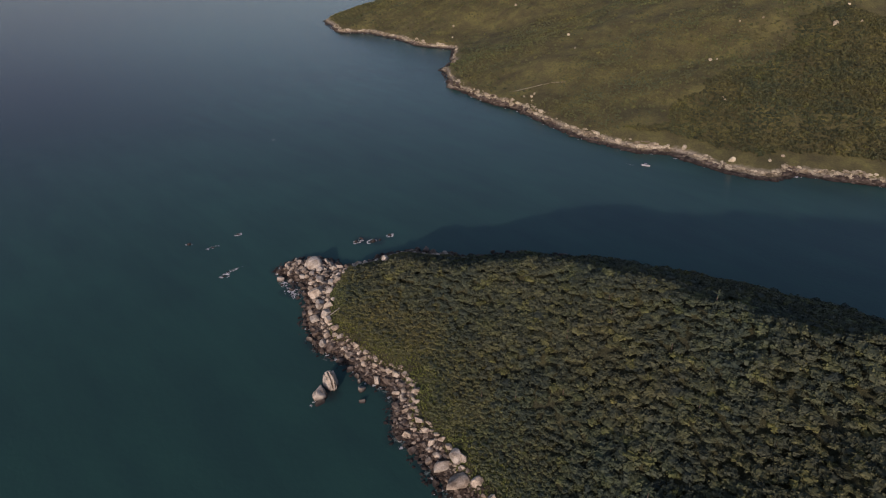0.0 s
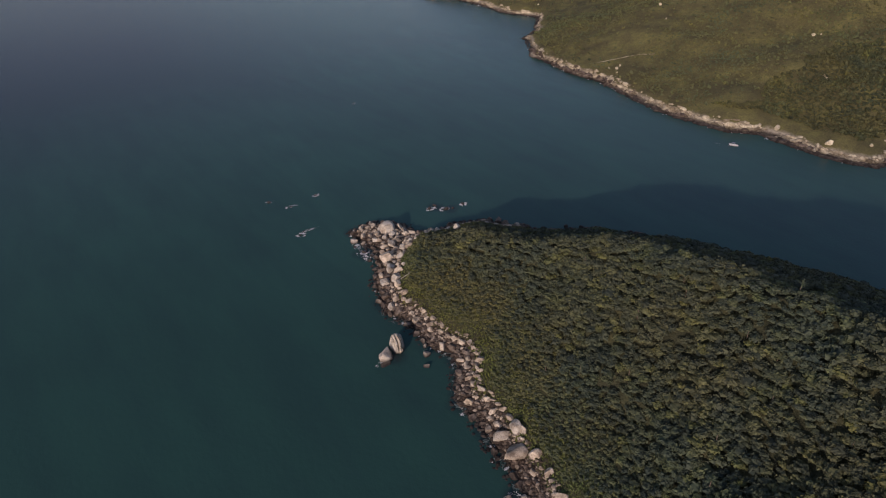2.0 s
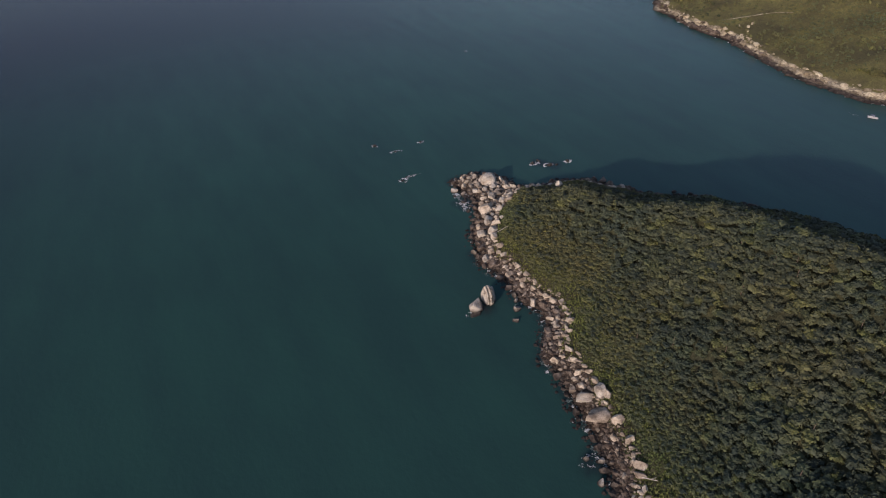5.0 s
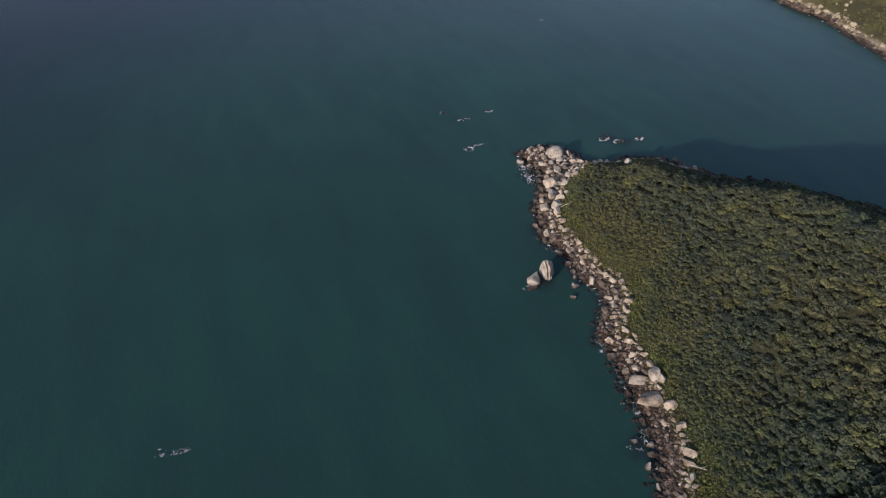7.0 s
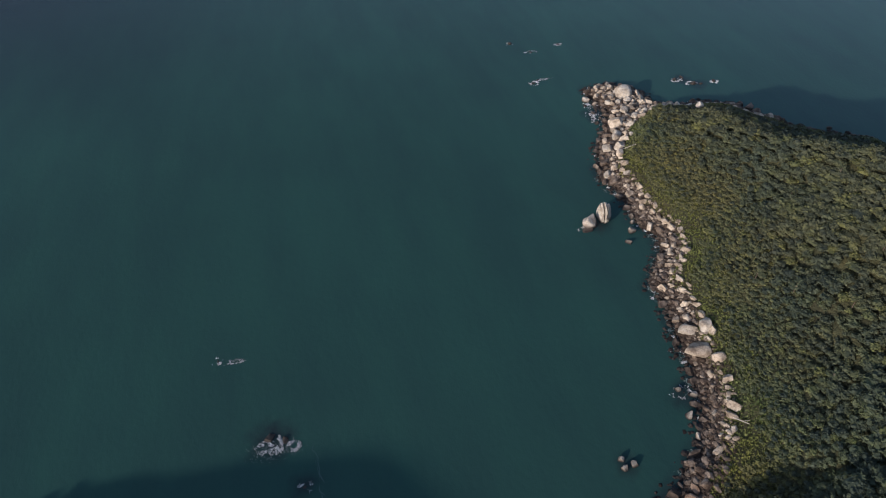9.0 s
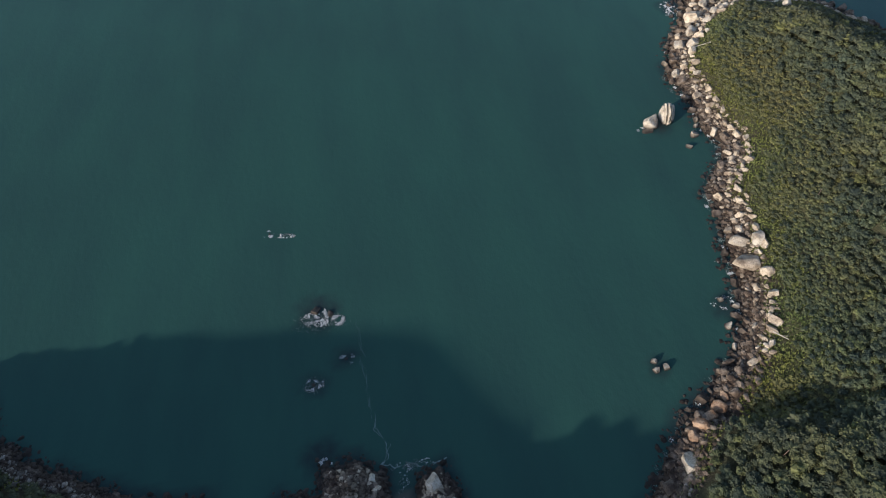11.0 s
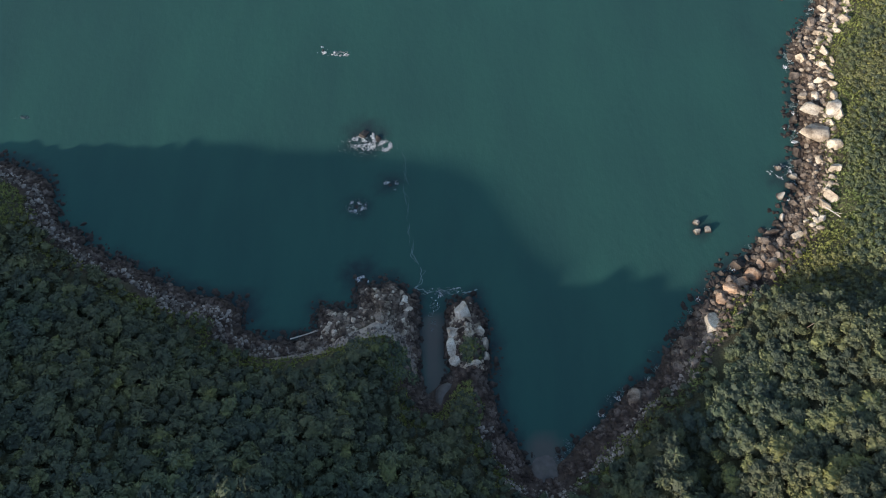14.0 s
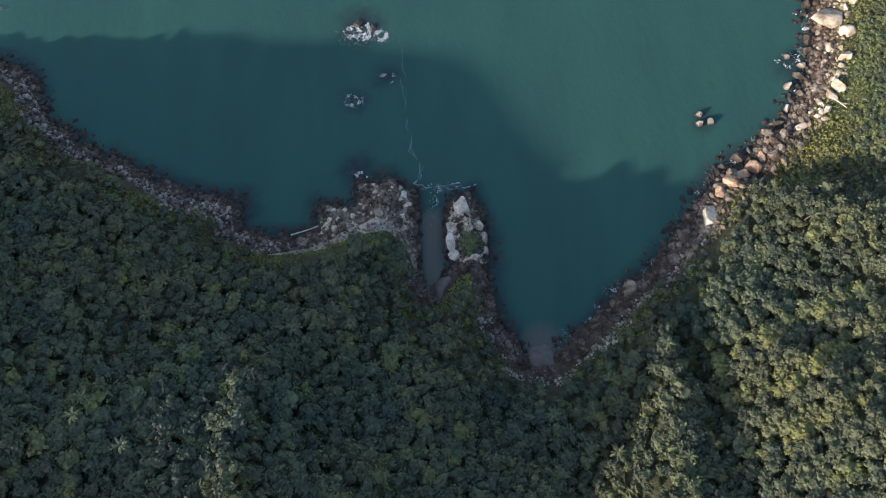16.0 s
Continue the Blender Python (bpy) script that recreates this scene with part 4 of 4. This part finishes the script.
def shore_slabs(name, count, wide, off, sizes, flat, lift, mat, label, seed):
    """Slabs lying along the headland's shore, dipping to the sea."""
    seg = q.integers(0, len(line) - 1, count)
    span = line[seg + 1] - line[seg]
    p = line[seg] + q.uniform(0, 1, count)[:, None] * span + q.normal(0, wide, (count, 2))
    dd, inn = to_line(p, HEADLAND), inside(p, FAR_RING)
    side = np.where(inn, dd, -dd)
    ok = (side > off[0]) & (side < off[1] + 3.5 * fractal(p * 0.03, 94, 2))
    p, turn = p[ok], np.arctan2(span[ok, 1], span[ok, 0]) + q.normal(0, 0.45, ok.sum())
    s = np.clip(q.lognormal(math.log(sizes[0]), 0.55, len(p)), sizes[1], sizes[2])
    z = np.maximum(far_height(p), -0.2) + lift * s
    kinds = [rock_shape(2, 801 + k + k // 3, 9, 0.10, 0.62) for k in range(9)]
    shapes = []
    for k in range(len(p)):
        v, f = kinds[k % 9]
        v = v * np.array((1.7, 0.75, flat * (0.7 + 0.09 * (k % 9)))) * s[k]
        v = v + np.array((0, 0, 1)) * 0.35 * v[:, 1:2]
        c, d = math.cos(turn[k]), math.sin(turn[k])
        shapes.append((np.stack([v[:, 0] * c - v[:, 1] * d + p[k, 0], v[:, 0] * d + v[:, 1] * c + p[k, 1], v[:, 2] + z[k]], 1), f))
    print(name, len(p))
    return tagged(new(name, mesh_of(name, *join(shapes), mat)), label, "rocks", kind="stuff")


shore_slabs("far_shore_rocks", 8500, 3.6, (0.8, 6.2), (0.85, 0.4, 2.4), 0.55, 0.1, FAR_ROCK, "pale tan granite slabs along the headland", 95)
shore_slabs("far_wet_rocks", 4200, 3.0, (-3.4, 0.8), (1.3, 0.6, 2.8), 0.42, 0.12, RUBBLE, "dark brown wet slabs at the headland's waterline", 96)
DOMES = [crown_shape(820 + k, 12, 0.8, 1) for k in range(6)]
for name, box, step, seed, mat, label in (("headland_scrub", (440, 1000, 40, 1080), 3.9, 97, SCRUB, "scattered olive scrub over the grassy headland"),
                                          ("headland_thicket", (440, 760, 40, 330), 2.9, 98, FAR_LEAF, "dark thicket on the headland's near slope")):
    p = scatter(*box, step, seed)
    p = p[inside(p, FAR_RING)]
    dd = to_line(p, HEADLAND)
    thick = fractal(p * 0.011, 99, 3)
    wood = np.clip((285 - p[:, 1]) / 60, -1, 1) + 0.9 * fractal(p * 0.02, 90, 2) > 0
    grow = q.uniform(-0.9, 0.75, len(p)) < thick + 0.35
    p = p[(dd > 9) & ((wood & (dd > 20)) if mat is FAR_LEAF else (grow & ~wood))]
    s = q.uniform(0.6, 1.6, len(p)) * (1.25 if mat is FAR_LEAF else 1.0)
    tones = []
    v, f = grown(DOMES, np.concatenate([p, (far_height(p) + 0.4 * s)[:, None]], 1), s, 1.2, seed + 4, tones=tones)
    print(name, len(p), len(f))
    tagged(new(name, toned(mesh_of(name, v, f, mat), np.concatenate(tones))), label, "scrub", kind="stuff")
for k, (x, y, s) in enumerate(((745, 673, 2.6), (710, 241, 3.6), (612, 473, 2.0), (612, 307, 2.0), (544, 254, 1.9), (664, 714, 2.0), (730, 225, 2.4), (509, 185, 1.8),
                               (493, 419, 1.5), (488, 414, 1.2), (490, 426, 1.1), (482, 250, 2.8), (479, 209, 2.8), (494, 188, 1.6), (499, 421, 1.4),
                               (615, 302, 1.1), (548, 258, 1.2), (606, 322, 1.0), (690, 300, 1.5), (676, 316, 1.3), (588, 445, 1.2), (760, 250, 1.6), (600, 700, 1.5), (640, 690, 1.4))):
    boulder("boulder", x, y, float(far_height(np.array((x, y)))) + 0.6, s, s * 0.8, s * 0.9, 40 * k, 850 + k,
            "pale boulder standing on the grassy headland", FAR_ROCK, 3)

# ---- a pale footpath on the headland's slope ----
way = np.array([(490, 446), (497, 439), (504, 434), (515, 426), (523, 416), (529, 405)], float)
fine = np.concatenate([way[k] + (way[k + 1] - way[k]) * np.linspace(0, 1, 8)[:-1, None] for k in range(5)])
side = np.gradient(fine, axis=0)
side = np.stack([-side[:, 1], side[:, 0]], 1) / np.linalg.norm(side, axis=1)[:, None]
half = 0.6 + 0.4 * lattice(fine * 0.15, 5)[:, None]
edges = np.concatenate([fine - side * half, fine + side * half])
v = np.concatenate([edges, (far_height(edges) + 0.9)[:, None]], 1)
n = len(fine)
f = np.array([(k, k + 1, n + k + 1, n + k) for k in range(n - 1)])
tagged(new("path", mesh_of("path", v, f, FAR_ROCK)), "worn pale footpath across the headland's slope", "path", kind="structure")

# ---- foam round the awash rocks ----


def foam_patch(x, y, rx, ry, count, seed, hole=0.45, flake=1.0):
    q = np.random.default_rng(seed)
    count *= 9
    a = q.uniform(0, 6.283, count)
    ring = hole + (1 - hole) * q.beta(1.3, 1.8, count)
    c = np.stack([x + np.cos(a) * ring * rx, y + np.sin(a) * ring * ry], 1) + q.normal(0, 0.12, (count, 2))
    c = c[fractal(c * 0.9, seed, 2) > 0.0]
    v, f = [], []
    for k in range(len(c)):
        s, turn, n = flake * q.uniform(0.03, 0.11), q.uniform(0, 6.283), 5
        i = len(v)
        ct, st = math.cos(turn), math.sin(turn)
        v.append((c[k, 0], c[k, 1], 0.06 + 0.2 * q.uniform()))
        for e in range(n):
            w = e * 6.283 / n
            m = s * q.uniform(0.5, 1.5)
            ux, uy = math.cos(w) * m * 2.2, math.sin(w) * m * 0.7
            v.append((c[k, 0] + ux * ct - uy * st, c[k, 1] + ux * st + uy * ct, 0.03))
        f += [(i, i + 1 + e, i + 1 + (e + 1) % n) for e in range(n)]
    return np.array(v).reshape(-1, 3), np.array(f, int).reshape(-1, 3)


patches = [(142.0, 270.0, 5.0, 9.0, 90), (143.0, 281.0, 3.4, 5.0, 45), (-24.6, 118.0, 5.6, 3.2, 110), (-24.0, 119.5, 2.6, 2.4, 70), (-18.6, 116.8, 2.4, 2.2, 55), (-24.0, 116.4, 2.2, 1.4, 40), (-26.2, 95.1, 3.0, 2.4, 75), (-16.3, 102.7, 2.4, 2.2, 45),
           (-41.2, 154.6, 2.0, 1.7, 90), (-39.0, 153.6, 2.4, 1.2, 45), (-35.0, 153.0, 3.0, 1.0, 18), (199.5, 295.5, 4.0, 2.6, 55), (205.5, 290.5, 4.4, 2.2, 45), (218.8, 289.2, 2.8, 2.4, 30),
           (123.0, 309.6, 3.4, 2.8, 42), (129.0, 312.5, 4.0, 1.2, 16), (124.4, 357.5, 3.4, 1.8, 18), (133.0, 345.0, 4.0, 1.6, 22), (151.9, 350.5, 3.2, 1.6, 20),
           (-23.0, 71.5, 2.2, 1.4, 36), (-2.4, 67.2, 2.6, 1.5, 22), (4.5, 68.6, 3.0, 0.8, 8), (-2.2, 63.0, 1.2, 2.6, 8), (256.0, 494.0, 2.4, 1.4, 10),
           (104.0, 108.0, 4.5, 3.0, 34), (103.0, 190.0, 3.5, 2.0, 22)]
shapes = [foam_patch(*p[:4], p[4], 900 + k, 0.1 if k < 2 else 0.45, 1.4 if p[1] > 250 else 1.0) for k, p in enumerate(patches)]
line = np.array(BAY[30:] + POINT, float)
for k in range(120):
    i, w = int(q.integers(0, len(line) - 1)), q.uniform()
    c = line[i] * (1 - w) + line[i + 1] * w + q.normal(0, 1.1, 2)
    shapes.append(foam_patch(c[0], c[1], 1.1, 0.9, 7, 940 + k, 0.1))
line = np.array(HEADLAND[4:27], float)
for k in range(130):
    i, w = int(q.integers(0, len(line) - 1)), q.uniform()
    c = line[i] * (1 - w) + line[i + 1] * w + q.normal(0, 1.8, 2)
    shapes.append(foam_patch(c[0], c[1], 3.6, 1.6, 7, 1090 + k, 0.1, 2.4))
tagged(new("sea_foam", mesh_of("sea_foam", *join(shapes), FOAM)), "white foam breaking round rocks awash", "foam", kind="stuff")
shapes = []
trail = np.array([(-13.1, 116.3), (-12.0, 105), (-11.0, 92), (-9.5, 81), (-8.0, 77), (-6.2, 74.6), (-6.6, 70.6), (-8.8, 69.2), (-4.9, 67.6), (-1.5, 68.4), (4.0, 67.2), (9.0, 68.0)])
for k in range(2):
    t = np.linspace(0, len(trail) - 1, 150)
    c = np.stack([np.interp(t, np.arange(len(trail)), trail[:, a]) for a in (0, 1)], 1)
    c = c + 0.9 * np.stack([fractal(c * 0.35 + 9 * k, 1210 + k, 3), fractal(c * 0.35 + 40, 1220 + k, 3)], 1)
    side = np.gradient(c, axis=0)
    side = np.stack([-side[:, 1], side[:, 0]], 1) / np.linalg.norm(side, axis=1)[:, None]
    half = np.clip(0.01 + (0.03 + 0.10 * (t / 8)) * (0.4 + fractal(c * 0.5, 1230 + k, 2)), 0.003, 0.34)[:, None]
    flat = np.concatenate([c - side * half, c + side * half])
    e = np.arange(149)
    shapes.append((np.concatenate([flat, np.full((300, 1), 0.03 + 0.004 * k)], 1), np.concatenate([np.stack([e, e + 1, e + 151], 1), np.stack([e, e + 151, e + 150], 1)])))
for x, y, rx, ry, n in ((-2.0, 68.0, 6.5, 1.8, 60), (-3.0, 61.0, 1.6, 5.0, 40), (-24.5, 116.5, 10.0, 4.2, 90), (-35.0, 153.4, 4.0, 1.2, 30), (-26.0, 95.0, 4.0, 3.0, 40),
                        (429.0, 262.0, 1.4, 5.5, 26), (-135.5, 127.0, 3.0, 1.0, 22), (131.0, 312.8, 5.0, 1.0, 24)):
    shapes.append(foam_patch(x, y, rx, ry, n, 1300 + int(abs(x)), 0.1))
for k in range(150):
    i, w = int(q.integers(0, len(line) - 1)), q.uniform()
    near = np.array(BAY[30:] + POINT, float)
    i = i % (len(near) - 1)
    c = near[i] * (1 - w) + near[i + 1] * w + q.normal(0, 1.8, 2)
    shapes.append(foam_patch(c[0], c[1], 1.6, 1.4, 7, 1400 + k, 0.1))
tagged(new("thin_foam", mesh_of("thin_foam", *join(shapes), THIN_FOAM)), "thin grey streaks of foam drifting off the rocks", "foam", kind="stuff")

# ---- wet sand at the head of the inlet and the channel ----


def sand_patch(x0, x1, y0, y1, height):
    """A low bed of sand; the sea cuts its uneven outline."""
    g = np.stack(np.meshgrid(np.arange(x0, x1, 0.5), np.arange(y0, y1, 0.5)), -1)
    z = height(g[..., 0], g[..., 1]) + 0.35 * fractal(g * 0.3, 111, 3)
    i = np.arange(z.size).reshape(z.shape)
    f = np.stack([i[:-1, :-1], i[:-1, 1:], i[1:, 1:], i[1:, :-1]], -1).reshape(-1, 4)
    return np.concatenate([g.reshape(-1, 2), np.maximum(z, -0.15).reshape(-1, 1)], 1), f


def draped(cx, cy, rx, ry):
    """Sand lying on the shore inside an oval, sinking away outside it."""
    return lambda x, y: np.minimum(np.maximum(main_height(np.stack([x, y], -1)), 0.0), 1.6) + 0.35 - 1.4 * np.maximum(np.hypot((x - cx) / rx, (y - cy) / ry) - 0.8, 0) * 3


BEACHES = [(19, 33, 15, 29, draped(26, 19.6, 3.8, 4.6)), (-5, 7, 31, 45, draped(1.0, 37.8, 3.4, 4.2))]
for x0, x1, y0, y1, rise in BEACHES:
    tagged(new("beach", mesh_of("beach", *sand_patch(x0, x1, y0, y1, rise), SAND, True)), "small grey-brown wet sand beach", "beach", kind="structure")

# ---- the islet beside the channel: white slabs round a grassy top ----
for x, y, sx, sy, sz, turn, k in ((2.6, 55.4, 1.9, 1.8, 2.4, 5, 61), (2.3, 51.2, 1.5, 3.4, 2.6, 4, 62), (3.6, 47.6, 2.2, 1.7, 2.0, 20, 63),
                                  (9.6, 56.0, 1.5, 1.7, 1.9, 40, 64), (11.2, 52.4, 1.3, 2.0, 1.8, 10, 65), (11.6, 48.6, 1.2, 1.6, 1.7, -10, 66), (8.0, 46.6, 2.0, 1.1, 1.6, 0, 67)):
    z = max(float(main_height(np.array((x, y)))), 0.3)
    boulder("boulder", x, y, z + 0.3, sx, sy, sz * 0.6, turn, k, "white slab of rock edging the grassy islet", PALE, 3, boxy=0.7)

# ---- bleached fallen trunks ----
for (ax, ay, bx, by) in ((111.0, 93.2, 113.8, 88.6), (136.5, 232.6, 143.6, 230.4), (-27.0, 46.2, -24.6, 44.6), (-42.0, 53.4, -34.6, 55.8)):
    ha, hb = (max(float(main_height(np.array(e))), 0.5) + 0.9 for e in ((ax, ay), (bx, by)))
    log = new("fallen_trunk")
    log.matrix_basis = pose(ax, ay, ha)
    tagged(log, "bleached fallen tree trunk lying over the rocks", "dead tree", "fallen trunks")
    d = np.array((bx - ax, by - ay, hb - ha))
    part("stem", mesh_of("stem", *limb((0, 0, 0), d, 0.20, 0.10, 7), DRIFT), log)
    part("branch", mesh_of("branch", *limb(d * 0.6, d * 0.9 + np.array((0.9, 0.5, 0.4)), 0.09, 0.04, 5), DRIFT), log)

# ---- a small white boat off the headland ----


def boat(x, y, turn):
    ob = new("motor_boat")
    ob.matrix_basis = pose(x, y, 0, 0, 0, turn)
    tagged(ob, "small white open motor boat with a dark canopy", "boat")
    bm = bmesh.new()
    rings = []
    for t in np.linspace(0, 1, 9):
        w = 1.0 * (1 - max(0.0, t - 0.35) ** 2 * 2.25)
        sheer = 0.75 + 0.35 * t ** 2
        px = -3.0 + 6.0 * t
        rings.append([bm.verts.new((px, s * w * k, z)) for s, k, z in ((-1, 1.0, sheer), (-1, 0.72, 0.05), (-1, 0.02, -0.3), (1, 0.72, 0.05), (1, 1.0, sheer), (1, 0.88, sheer), (1, 0.70, 0.35), (-1, 0.70, 0.35), (-1, 0.88, sheer))])
    for a, b in zip(rings[:-1], rings[1:]):
        for k in range(9):
            bm.faces.new((a[k], a[(k + 1) % 9], b[(k + 1) % 9], b[k]))
    bm.faces.new(rings[0])
    bm.faces.new(rings[-1][::-1])
    bmesh.ops.recalc_face_normals(bm, faces=bm.faces)
    me = bpy.data.meshes.new("hull")
    bm.to_mesh(me)
    bm.free()
    me.materials.append(HULL)
    part("hull", me, ob)
    v, f = ICO[2]
    part("canopy", mesh_of("canopy", np.sign(v) * np.abs(v) ** 0.5 * np.array((1.2, 0.85, 0.1)) + np.array((-0.4, 0, 2.0)), f, DECK), ob, "dark flat canopy")
    for sx in (-1.4, 0.6):
        for sy in (-0.75, 0.75):
            part("post", mesh_of("post", *limb((sx, sy, 0.7), (sx, sy, 2.0), 0.04, 0.04, 5), HULL), ob)
    part("engine", mesh_of("engine", np.sign(v) * np.abs(v) ** 0.6 * np.array((0.28, 0.22, 0.45)) + np.array((-3.15, 0, 0.9)), f, DECK), ob, "grey outboard engine")
    return ob


boat(435.0, 253.5, -63.0)
